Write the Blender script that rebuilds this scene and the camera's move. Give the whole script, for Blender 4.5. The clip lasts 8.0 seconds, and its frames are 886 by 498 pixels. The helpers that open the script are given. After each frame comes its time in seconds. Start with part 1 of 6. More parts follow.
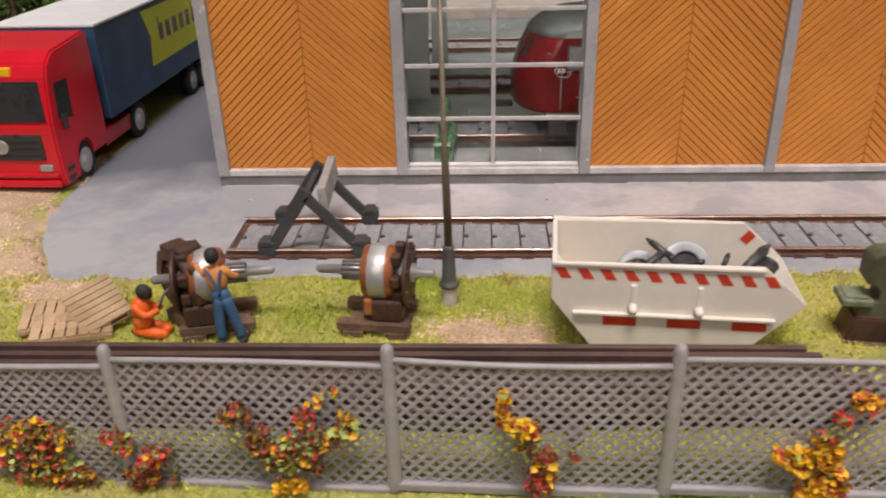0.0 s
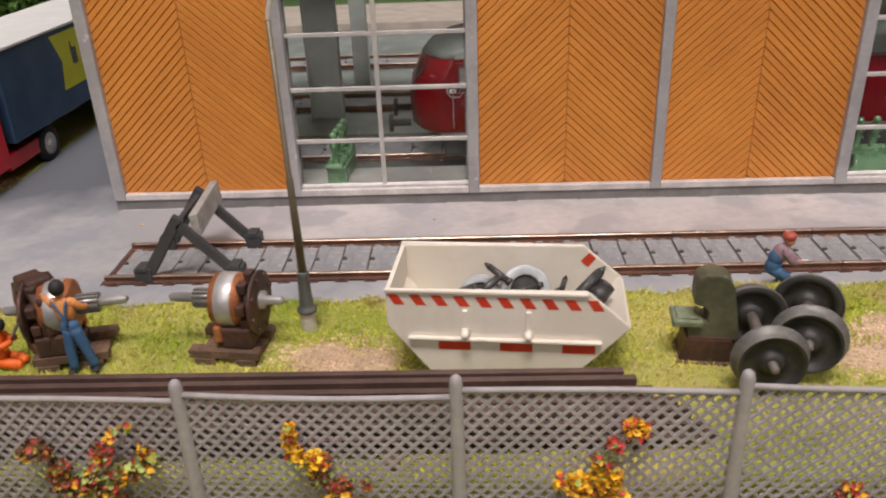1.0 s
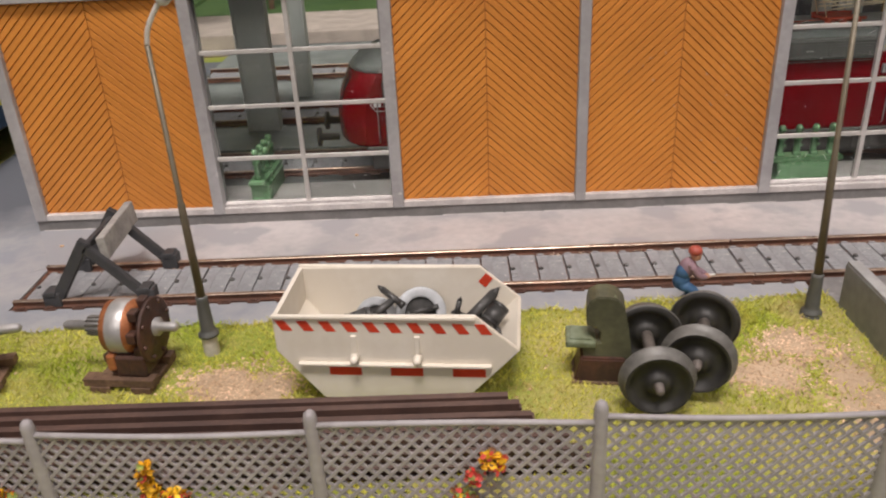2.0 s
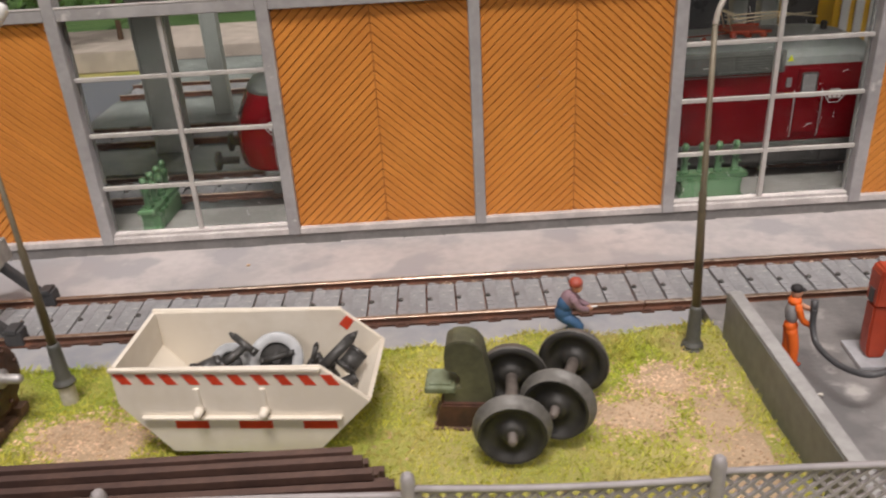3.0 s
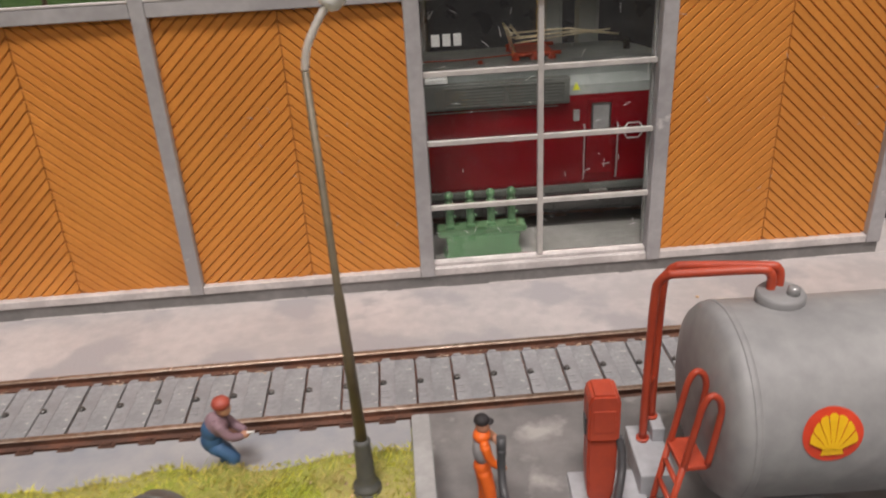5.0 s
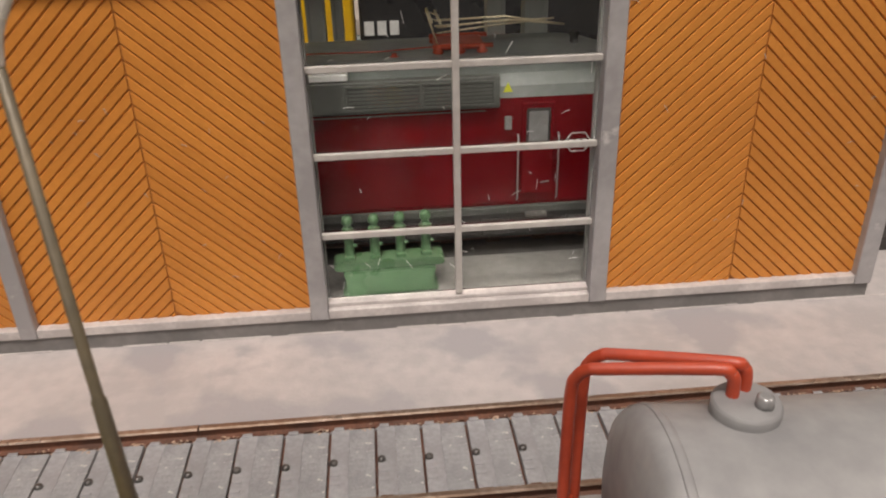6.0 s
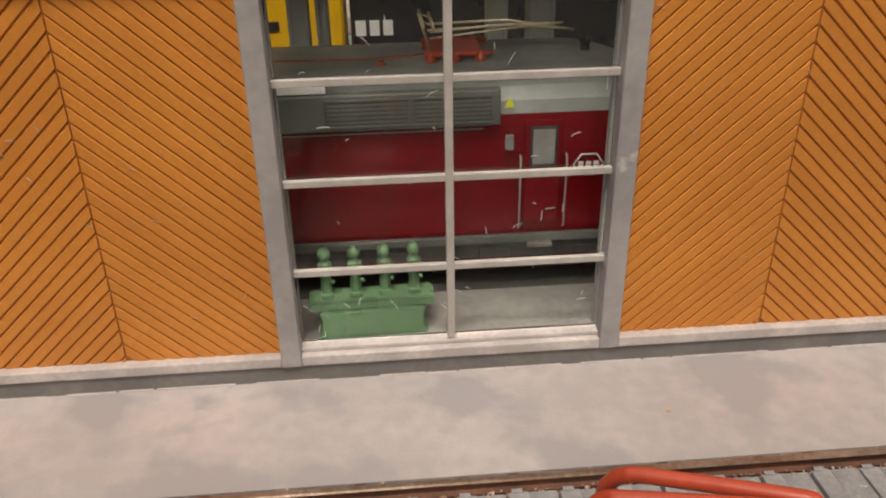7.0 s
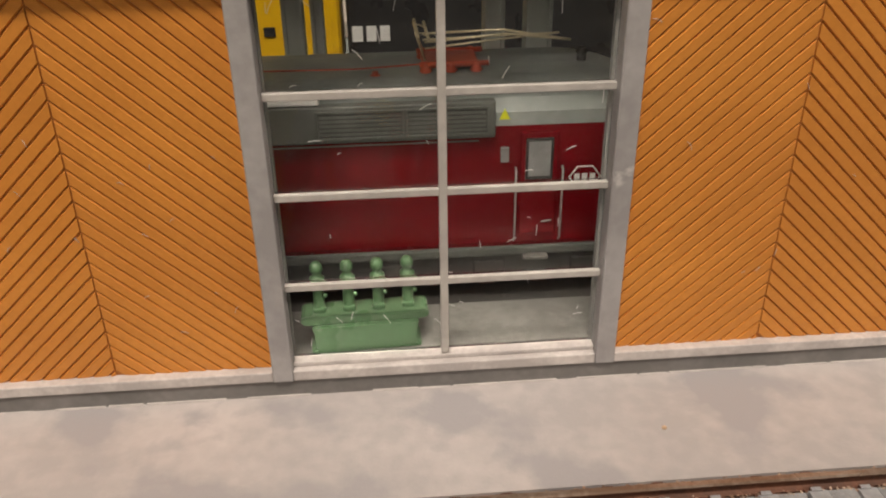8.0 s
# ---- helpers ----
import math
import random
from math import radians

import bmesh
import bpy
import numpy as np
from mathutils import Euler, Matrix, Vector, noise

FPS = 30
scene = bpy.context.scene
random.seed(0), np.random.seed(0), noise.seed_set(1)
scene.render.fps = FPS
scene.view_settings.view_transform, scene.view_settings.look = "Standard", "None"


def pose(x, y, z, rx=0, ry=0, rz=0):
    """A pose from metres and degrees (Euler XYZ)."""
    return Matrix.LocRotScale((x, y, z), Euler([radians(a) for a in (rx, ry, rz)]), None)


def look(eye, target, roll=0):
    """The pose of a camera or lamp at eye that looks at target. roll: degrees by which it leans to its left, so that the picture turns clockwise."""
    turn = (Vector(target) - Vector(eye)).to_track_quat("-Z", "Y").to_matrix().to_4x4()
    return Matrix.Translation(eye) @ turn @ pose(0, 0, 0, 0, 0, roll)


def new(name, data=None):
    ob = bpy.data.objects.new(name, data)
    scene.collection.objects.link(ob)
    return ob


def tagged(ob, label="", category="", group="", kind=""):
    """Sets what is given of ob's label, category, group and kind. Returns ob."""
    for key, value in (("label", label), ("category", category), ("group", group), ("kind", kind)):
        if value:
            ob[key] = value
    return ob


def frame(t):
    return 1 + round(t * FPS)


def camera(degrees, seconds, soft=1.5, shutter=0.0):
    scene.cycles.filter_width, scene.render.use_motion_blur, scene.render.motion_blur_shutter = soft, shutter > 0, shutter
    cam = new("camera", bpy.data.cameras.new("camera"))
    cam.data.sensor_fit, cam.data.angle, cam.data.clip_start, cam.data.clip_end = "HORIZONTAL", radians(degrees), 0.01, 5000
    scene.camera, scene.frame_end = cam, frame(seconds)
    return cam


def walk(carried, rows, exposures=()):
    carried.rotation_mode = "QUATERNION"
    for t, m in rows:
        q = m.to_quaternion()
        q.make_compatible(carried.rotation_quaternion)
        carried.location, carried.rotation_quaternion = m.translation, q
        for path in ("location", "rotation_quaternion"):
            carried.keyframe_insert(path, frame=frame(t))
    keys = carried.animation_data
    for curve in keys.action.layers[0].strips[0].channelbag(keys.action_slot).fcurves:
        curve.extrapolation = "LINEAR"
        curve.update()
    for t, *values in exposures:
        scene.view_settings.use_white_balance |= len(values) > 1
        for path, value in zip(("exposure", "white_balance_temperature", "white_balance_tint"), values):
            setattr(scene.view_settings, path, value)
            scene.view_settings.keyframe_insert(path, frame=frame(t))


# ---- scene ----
# A model railway in scale 1:87; lengths below are in millimetres, scaled to metres by MM.
MM = 0.001
cam = camera(58.0, 8.0, soft=2.0, shutter=0.3)
ROWS = [
    (0, -1.83, 29.88, 79.22, 63.481, 1.32, 2.228),
    (0.5, 13.13, 28.17, 82.39, 63.583, 1.608, 1.761),
    (1, 24.58, 30.11, 82.89, 63.838, 2.014, 1.364),
    (2.5, 50.47, 36.4, 86.74, 63.69, 2.808, -0.575),
    (3, 62.42, 41.6, 87.93, 63.562, 3.024, -1.514),
    (3.5, 76.18, 45.41, 88.36, 63.56, 3.232, -2.321),
    (4, 89.27, 51.16, 86.95, 63.43, 3.257, -3.206),
    (4.5, 104.26, 63.39, 83.77, 63.439, 3.089, -3.886),
    (5, 115.78, 80.12, 82.69, 63.213, 2.842, -4.249),
    (6.5, 134.33, 121.75, 72.94, 62.251, 0.944, -5.358),
    (7, 134.54, 128.22, 72.94, 62.103, 0.87, -4.821),
    (7.5, 134.9, 128.85, 73.94, 61.889, 0.744, -4.751),
    (8, 135.63, 130.34, 74.03, 62.093, 0.717, -4.734),
]
walk(cam, [(t, pose(x * MM, y * MM, z * MM, rx, ry, rz)) for t, x, y, z, rx, ry, rz in ROWS],
     [(0, 0.04, 6250, 18), (3, 0.02, 6300, 15), (5, 0.0, 6300, 15), (6.5, -0.1, 6800, 14), (8, -0.1, 7050, 13)])

# ---- room, lamps, exposure ----
world = bpy.data.worlds.new("room_air")
scene.world = world
world.use_nodes = True
world.node_tree.nodes["Background"].inputs[0].default_value = (1.0, 0.93, 0.84, 1)
world.node_tree.nodes["Background"].inputs[1].default_value = 0.25


def area_lamp(name, x, y, z, aim, sx, sy, power, colour):
    data = bpy.data.lights.new(name, "AREA")
    data.shape, data.size, data.size_y, data.energy, data.color = "RECTANGLE", sx, sy, power, colour
    ob = new(name, data)
    ob.matrix_world = look((x, y, z), aim)
    return ob


area_lamp("unseen_lamp", 0.02, -0.30, 1.25, (0.07, 0.18, 0), 0.45, 0.22, 16.3, (1.0, 0.92, 0.832))
area_lamp("unseen_lamp", 1.1, -0.2, 1.2, (0.1, 0.2, 0), 0.5, 0.5, 6.3, (1.0, 0.905, 0.79))
area_lamp("unseen_lamp", 0.0, 1.0, 1.3, (0.05, 0.35, 0), 0.8, 0.4, 4.0, (1.0, 0.925, 0.84))
# fill from the front, added only to brighten the boarded facade
area_lamp("unseen_lamp", -0.3, -1.4, 1.15, (0.07, 0.22, 0.03), 0.9, 0.5, 8.8, (1.0, 0.92, 0.832))


# ---- materials ----
def mat(name, c1, c2=None, rough=0.6, metal=0.0, fine=900.0, coarse=120.0, mix=0.5, bump=0.15, bump_scale=None, spots=None, island=0.0, spec=0.5, per_object=0.0):
    """A surface with a fine grain and broad stains between two colours, and a fine relief."""
    m = bpy.data.materials.new(name)
    m.use_nodes = True
    nt = m.node_tree
    n, link = nt.nodes, nt.links
    b = n["Principled BSDF"]
    b.inputs["Roughness"].default_value, b.inputs["Metallic"].default_value = rough, metal
    b.inputs["Specular IOR Level"].default_value = spec
    tc = n.new("ShaderNodeTexCoord")
    c2 = c2 or tuple(v * 0.7 for v in c1)
    n1, n2 = n.new("ShaderNodeTexNoise"), n.new("ShaderNodeTexNoise")
    n1.inputs["Scale"].default_value, n2.inputs["Scale"].default_value = fine, coarse
    n1.inputs["Detail"].default_value, n2.inputs["Detail"].default_value = 4, 5
    add = n.new("ShaderNodeMath")
    add.operation = "MULTIPLY_ADD"
    add.inputs[1].default_value = 0.45
    ramp = n.new("ShaderNodeMapRange")
    ramp.inputs[1].default_value, ramp.inputs[2].default_value = 0.62 - mix * 0.25, 0.88 - mix * 0.1
    link.new(tc.outputs["Object"], n1.inputs["Vector"])
    link.new(tc.outputs["Object"], n2.inputs["Vector"])
    link.new(n1.outputs[0], add.inputs[0])
    link.new(n2.outputs[0], add.inputs[2])
    link.new(add.outputs[0], ramp.inputs[0])
    cm = n.new("ShaderNodeMix")
    cm.data_type = "RGBA"
    cm.inputs[6].default_value, cm.inputs[7].default_value = (*c1, 1), (*c2, 1)
    link.new(ramp.outputs[0], cm.inputs[0])
    out = cm.outputs[2]
    if island or per_object:
        g = n.new("ShaderNodeNewGeometry") if island else n.new("ShaderNodeObjectInfo")
        hsv = n.new("ShaderNodeHueSaturation")
        mr = n.new("ShaderNodeMapRange")
        amount = island or per_object
        mr.inputs[3].default_value, mr.inputs[4].default_value = 1 - amount, 1 + amount
        link.new(g.outputs["Random Per Island" if island else "Random"], mr.inputs[0])
        link.new(mr.outputs[0], hsv.inputs["Value"])
        link.new(out, hsv.inputs["Color"])
        out = hsv.outputs[0]
    if spots:
        n3 = n.new("ShaderNodeTexNoise")
        n3.inputs["Scale"].default_value, n3.inputs["Detail"].default_value = spots[1], 6
        mr = n.new("ShaderNodeMapRange")
        mr.inputs[1].default_value, mr.inputs[2].default_value = spots[2], spots[2] + (spots[3] if len(spots) > 3 else 0.06)
        link.new(tc.outputs["Object"], n3.inputs["Vector"])
        link.new(n3.outputs[0], mr.inputs[0])
        c3 = n.new("ShaderNodeMix")
        c3.data_type = "RGBA"
        c3.inputs[7].default_value = (*spots[0], 1)
        link.new(out, c3.inputs[6])
        link.new(mr.outputs[0], c3.inputs[0])
        out = c3.outputs[2]
    link.new(out, b.inputs["Base Color"])
    bp = n.new("ShaderNodeBump")
    bp.inputs["Strength"].default_value, bp.inputs["Distance"].default_value = bump, 0.0004
    if bump_scale:
        n4 = n.new("ShaderNodeTexNoise")
        n4.inputs["Scale"].default_value, n4.inputs["Detail"].default_value = bump_scale, 3
        link.new(tc.outputs["Object"], n4.inputs["Vector"])
        link.new(n4.outputs[0], bp.inputs["Height"])
    else:
        link.new(n1.outputs[0], bp.inputs["Height"])
    link.new(bp.outputs[0], b.inputs["Normal"])
    rr = n.new("ShaderNodeMapRange")
    rr.inputs[3].default_value, rr.inputs[4].default_value = max(0.02, rough - 0.12), min(1, rough + 0.1)
    link.new(n2.outputs[0], rr.inputs[0])
    link.new(rr.outputs[0], b.inputs["Roughness"])
    return m


def glass(name, tint):
    m = bpy.data.materials.new(name)
    m.use_nodes = True
    b = m.node_tree.nodes["Principled BSDF"]
    b.inputs["Base Color"].default_value = (*tint, 1)
    b.inputs["Transmission Weight"].default_value = 1.0
    b.inputs["Roughness"].default_value = 0.02
    b.inputs["IOR"].default_value = 1.25
    # a thin uneven pale film: reflection haze put into the panes as diffuse colour
    n, link = m.node_tree.nodes, m.node_tree.links
    dust, blend, tex, rng, tc = (n.new(k) for k in ("ShaderNodeBsdfDiffuse", "ShaderNodeMixShader", "ShaderNodeTexNoise", "ShaderNodeMapRange", "ShaderNodeTexCoord"))
    dust.inputs[0].default_value = (0.62, 0.62, 0.58, 1)
    tex.inputs["Scale"].default_value, tex.inputs["Detail"].default_value = 70, 5
    rng.inputs[1].default_value, rng.inputs[2].default_value, rng.inputs[3].default_value, rng.inputs[4].default_value = 0.35, 0.75, 0.0, 0.008
    link.new(tc.outputs["Object"], tex.inputs["Vector"])
    link.new(tex.outputs[0], rng.inputs[0])
    link.new(rng.outputs[0], blend.inputs[0])
    link.new(b.outputs[0], blend.inputs[1])
    link.new(dust.outputs[0], blend.inputs[2])
    link.new(blend.outputs[0], n["Material Output"].inputs[0])
    return m


M_BOARD = mat("orange_board", (0.69, 0.278, 0.052), (0.59, 0.224, 0.039), 0.42, fine=1500, coarse=45, bump=0.12, per_object=0.05)
M_BACK = mat("brown_backing", (0.41, 0.138, 0.025), (0.33, 0.11, 0.02), 0.7)
M_TRIM = mat("grey_trim", (0.42, 0.41, 0.415), (0.32, 0.31, 0.315), 0.55, fine=700, coarse=90, spots=((0.55, 0.53, 0.52), 260, 0.66))
M_LEDGE = mat("pale_ledge", (0.66, 0.62, 0.60), (0.46, 0.43, 0.42), 0.6, fine=1200, coarse=160)
M_PLINTH = mat("plinth_grey", (0.22, 0.21, 0.205), (0.16, 0.155, 0.15), 0.7)
M_MUNTIN = mat("window_bar", (0.55, 0.53, 0.50), (0.42, 0.40, 0.38), 0.5)
M_GLASS = glass("clear_glazing", (0.93, 0.96, 0.95))
M_PAVE = mat("painted_pavement", (0.53, 0.49, 0.48), (0.40, 0.378, 0.375), 0.72, fine=420, coarse=38, mix=0.5, bump=0.25, bump_scale=1400, spots=((0.355, 0.34, 0.348), 62, 0.53, 0.075))
M_FOREPAVE = mat("blue_grey_pavement", (0.27, 0.285, 0.315), (0.37, 0.365, 0.37), 0.75, fine=300, coarse=45, mix=0.35, bump=0.25, bump_scale=1500)


def fade_colour(material, axis, a, b, colour):
    """Lets a material's colour run out into another along x or y, from a (all of colour) to b (none), with a ragged
    edge.
    """
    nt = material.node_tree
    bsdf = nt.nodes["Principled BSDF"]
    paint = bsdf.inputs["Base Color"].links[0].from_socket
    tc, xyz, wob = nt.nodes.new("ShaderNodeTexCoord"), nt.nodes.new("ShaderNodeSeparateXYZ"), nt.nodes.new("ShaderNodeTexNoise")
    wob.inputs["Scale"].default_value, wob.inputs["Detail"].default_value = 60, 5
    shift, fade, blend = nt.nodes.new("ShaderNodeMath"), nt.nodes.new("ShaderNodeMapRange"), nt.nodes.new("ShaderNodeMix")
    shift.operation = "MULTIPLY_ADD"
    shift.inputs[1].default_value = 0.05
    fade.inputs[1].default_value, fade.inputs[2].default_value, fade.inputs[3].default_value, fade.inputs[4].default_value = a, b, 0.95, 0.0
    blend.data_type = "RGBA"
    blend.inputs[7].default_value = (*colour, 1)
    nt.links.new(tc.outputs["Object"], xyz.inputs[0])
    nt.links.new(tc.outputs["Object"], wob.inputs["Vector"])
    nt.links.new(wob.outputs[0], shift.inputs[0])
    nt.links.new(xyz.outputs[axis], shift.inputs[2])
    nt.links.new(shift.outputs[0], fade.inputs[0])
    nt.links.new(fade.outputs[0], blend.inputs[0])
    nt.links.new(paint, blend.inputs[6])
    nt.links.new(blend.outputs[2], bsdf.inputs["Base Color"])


# the warm paving paint runs out into bluish grey, and that turns darker towards the back
fade_colour(M_PAVE, 0, -0.030, 0.015, (0.31, 0.318, 0.338))
fade_colour(M_FOREPAVE, 1, 0.268, 0.240, (0.115, 0.125, 0.145))
M_YARD = mat("yard_concrete", (0.30, 0.288, 0.282), (0.15, 0.146, 0.146), 0.72, fine=220, coarse=45, mix=0.55, bump=0.25, bump_scale=1500, spots=((0.40, 0.385, 0.37), 110, 0.60, 0.10))
M_BALLAST = mat("grey_bed", (0.345, 0.35, 0.36), (0.24, 0.245, 0.255), 0.85, fine=1800, coarse=200, bump=0.6, spots=((0.60, 0.58, 0.56), 1300, 0.66))
M_SLEEPER = mat("grey_sleeper", (0.35, 0.355, 0.37), (0.25, 0.25, 0.26), 0.75, fine=1200, coarse=150, per_object=0.08)
M_RAIL = mat("rusty_rail", (0.20, 0.085, 0.05), (0.10, 0.05, 0.035), 0.6, metal=0.2, fine=1500, coarse=150, bump=0.4)
M_RAILTOP = mat("bright_railhead", (0.52, 0.42, 0.35), (0.26, 0.18, 0.13), 0.30, metal=0.6, fine=1200, coarse=60)
M_STUD = mat("steel_stud", (0.16, 0.155, 0.15), None, 0.3, metal=0.7)
M_EARTH = mat("scatter_ground", (0.25, 0.30, 0.035), (0.44, 0.38, 0.14), 0.95, fine=700, coarse=34, mix=0.10, bump=0.9, bump_scale=1800)
M_GRAVEL = mat("tan_gravel", (0.74, 0.54, 0.38), (0.50, 0.35, 0.22), 0.95, fine=1500, coarse=150, bump=0.9, island=0.35)
M_SAND = mat("tan_sand", (0.58, 0.43, 0.29), (0.42, 0.31, 0.20), 0.95, fine=1600, coarse=140, bump=0.9, bump_scale=1800)
M_GRASS = mat("grass_fibre", (0.33, 0.46, 0.025), (0.62, 0.58, 0.10), 0.8, fine=300, coarse=45, mix=0.65, island=0.4, spots=((0.56, 0.46, 0.19), 75, 0.54, 0.16))
M_SKIP = mat("ivory_plastic", (0.80, 0.75, 0.66), (0.72, 0.66, 0.56), 0.35, fine=500, coarse=60, bump=0.05)
M_REDPAINT = mat("red_marking", (0.70, 0.07, 0.03), (0.55, 0.05, 0.02), 0.4)
M_DARKRAIL = mat("brown_rail_steel", (0.115, 0.065, 0.05), (0.07, 0.04, 0.033), 0.55, fine=900, coarse=120)
M_WHEEL = mat("black_wheel", (0.022, 0.021, 0.02), (0.04, 0.038, 0.034), 0.5, coarse=200)
M_TREAD = mat("grey_tread", (0.22, 0.21, 0.195), (0.12, 0.115, 0.105), 0.45, metal=0.15)
M_AXLE = mat("dull_axle", (0.19, 0.16, 0.14), (0.10, 0.085, 0.075), 0.6)
M_OLIVE = mat("olive_green_casting", (0.125, 0.125, 0.07), (0.07, 0.07, 0.043), 0.5, coarse=150, spots=((0.22, 0.27, 0.16), 350, 0.70))
M_WOOD = mat("dark_wood", (0.21, 0.125, 0.075), (0.10, 0.058, 0.036), 0.75, fine=1200, coarse=150, bump=0.5)
M_PALLET = mat("pale_wood", (0.52, 0.37, 0.22), (0.36, 0.24, 0.13), 0.8, fine=1500, coarse=120, bump=0.4, per_object=0.12)
M_STEEL = mat("brushed_steel", (0.52, 0.51, 0.50), (0.38, 0.37, 0.36), 0.45, metal=0.55, coarse=100)
M_PALESTEEL = mat("pale_grey_steel", (0.50, 0.52, 0.54), (0.36, 0.375, 0.39), 0.4, metal=0.1, coarse=150)
M_SCRAP = mat("dark_scrap_metal", (0.085, 0.083, 0.08), (0.04, 0.039, 0.038), 0.42, metal=0.3, fine=900, coarse=160, bump=0.3)
M_COPPER = mat("copper_winding", (0.58, 0.23, 0.09), (0.30, 0.10, 0.04), 0.45, metal=0.4, fine=2500, coarse=200, bump=0.4)
M_RUST = mat("brown_iron", (0.13, 0.06, 0.04), (0.06, 0.035, 0.028), 0.5, metal=0.3, fine=900, coarse=150, bump=0.4)
M_BUFFER = mat("anthracite_plastic", (0.032, 0.033, 0.036), (0.055, 0.055, 0.058), 0.6, coarse=160, spots=((0.18, 0.18, 0.18), 500, 0.72))
M_BUFFBOARD = mat("worn_grey_plank", (0.42, 0.40, 0.37), (0.26, 0.25, 0.235), 0.7, coarse=160)
M_LAMPPOST = mat("olive_brown_mast", (0.19, 0.155, 0.10), (0.13, 0.11, 0.075), 0.45, metal=0.2)
M_LAMPBASE = mat("dark_mast_foot", (0.07, 0.075, 0.07), (0.11, 0.11, 0.10), 0.55)
M_SOCKET = mat("pale_socket", (0.62, 0.58, 0.52), (0.45, 0.42, 0.37), 0.6)
M_CHROME = mat("bare_metal_arm", (0.78, 0.74, 0.68), (0.66, 0.62, 0.56), 0.3, metal=0.35)
M_FENCE = mat("grey_fence_plastic", (0.38, 0.355, 0.36), (0.29, 0.27, 0.275), 0.5, coarse=100)
M_CONC = mat("concrete_wall", (0.30, 0.31, 0.30), (0.21, 0.22, 0.215), 0.7, fine=500, coarse=70, spots=((0.45, 0.44, 0.43), 300, 0.70))
M_CONCTOP = mat("pale_wall_coping", (0.40, 0.395, 0.39), (0.29, 0.285, 0.28), 0.7)
M_TANK = mat("grey_tank_paint", (0.31, 0.31, 0.31), (0.22, 0.22, 0.225), 0.5, fine=500, coarse=60, mix=0.45, bump=0.12)
M_RED = mat("orange_red_paint", (0.50, 0.072, 0.03), (0.37, 0.05, 0.022), 0.42, coarse=120)
M_YELLOW = mat("yellow_paint", (0.85, 0.52, 0.01), (0.75, 0.42, 0.01), 0.4)
M_HOSE = mat("black_rubber", (0.05, 0.052, 0.055), (0.08, 0.08, 0.085), 0.45)
M_BLOCKGREY = mat("light_grey_plinth", (0.46, 0.47, 0.50), (0.36, 0.37, 0.39), 0.6)
M_ENGINE = mat("green_casting", (0.105, 0.205, 0.105), (0.08, 0.16, 0.08), 0.3, coarse=120, bump=0.05)
M_LOCORED = mat("loco_red", (0.17, 0.004, 0.008), (0.14, 0.003, 0.006), 0.25, bump=0.02, spec=0.25)
M_LOCOGREY = mat("loco_roof_grey", (0.29, 0.315, 0.305), (0.21, 0.23, 0.22), 0.4)
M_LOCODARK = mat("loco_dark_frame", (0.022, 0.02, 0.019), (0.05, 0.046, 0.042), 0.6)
M_VENT = mat("vent_dark", (0.06, 0.06, 0.055), None, 0.6)
M_WHITE = mat("white_plastic", (0.80, 0.80, 0.79), (0.72, 0.72, 0.71), 0.4, bump=0.03)
M_SILVER = mat("window_silver", (0.42, 0.42, 0.42), (0.30, 0.30, 0.30), 0.25, metal=0.3)
M_RIM = mat("silver_painted_rim", (0.62, 0.61, 0.60), (0.45, 0.44, 0.44), 0.35, metal=0.1)
M_BRASS = mat("brass_wire", (0.88, 0.78, 0.56), (0.76, 0.66, 0.46), 0.3, metal=0.3)
M_GRILLE = mat("grille_dark_grey", (0.125, 0.13, 0.12), (0.085, 0.088, 0.08), 0.5)
M_TABLE = mat("worn_pale_green", (0.26, 0.31, 0.22), (0.13, 0.15, 0.08), 0.5, coarse=260)
M_DEBRIS = mat("straw_scatter", (0.60, 0.47, 0.36), (0.34, 0.21, 0.14), 0.6, island=0.4)
M_BLACK = mat("black_body", (0.022, 0.022, 0.024), (0.035, 0.035, 0.036), 0.3)
M_TRUCKRED = mat("truck_red", (0.62, 0.014, 0.028), (0.55, 0.012, 0.022), 0.2, bump=0.02)
M_TARP = mat("blue_tarpaulin", (0.035, 0.085, 0.17), (0.03, 0.07, 0.14), 0.5, bump=0.05)
M_LIME = mat("lime_print", (0.60, 0.62, 0.02), (0.55, 0.56, 0.02), 0.5)
M_DARKGLASS = mat("dark_window", (0.014, 0.015, 0.016), (0.035, 0.035, 0.036), 0.12, coarse=150)
M_TYRE = mat("tyre_black", (0.022, 0.022, 0.022), None, 0.7)
M_SKIN = mat("flesh_paint", (0.62, 0.32, 0.20), None, 0.6)
M_ORANGE = mat("safety_orange", (0.85, 0.16, 0.015), (0.72, 0.12, 0.012), 0.55)
M_PEACH = mat("orange_shirt", (0.72, 0.30, 0.09), (0.60, 0.23, 0.06), 0.6)
M_DENIM = mat("blue_overall", (0.05, 0.13, 0.26), (0.035, 0.09, 0.19), 0.65)
M_MAUVE = mat("mauve_shirt", (0.30, 0.19, 0.22), (0.22, 0.14, 0.17), 0.65)
M_HAIR = mat("dark_cap", (0.025, 0.022, 0.024), None, 0.7)
M_HELMET = mat("red_cap", (0.45, 0.09, 0.06), None, 0.5)
M_GREENBARREL = mat("green_drum", (0.03, 0.30, 0.14), None, 0.4)
M_LEAFG = mat("leaf_green", (0.16, 0.24, 0.05), (0.35, 0.42, 0.12), 0.7, island=0.4)
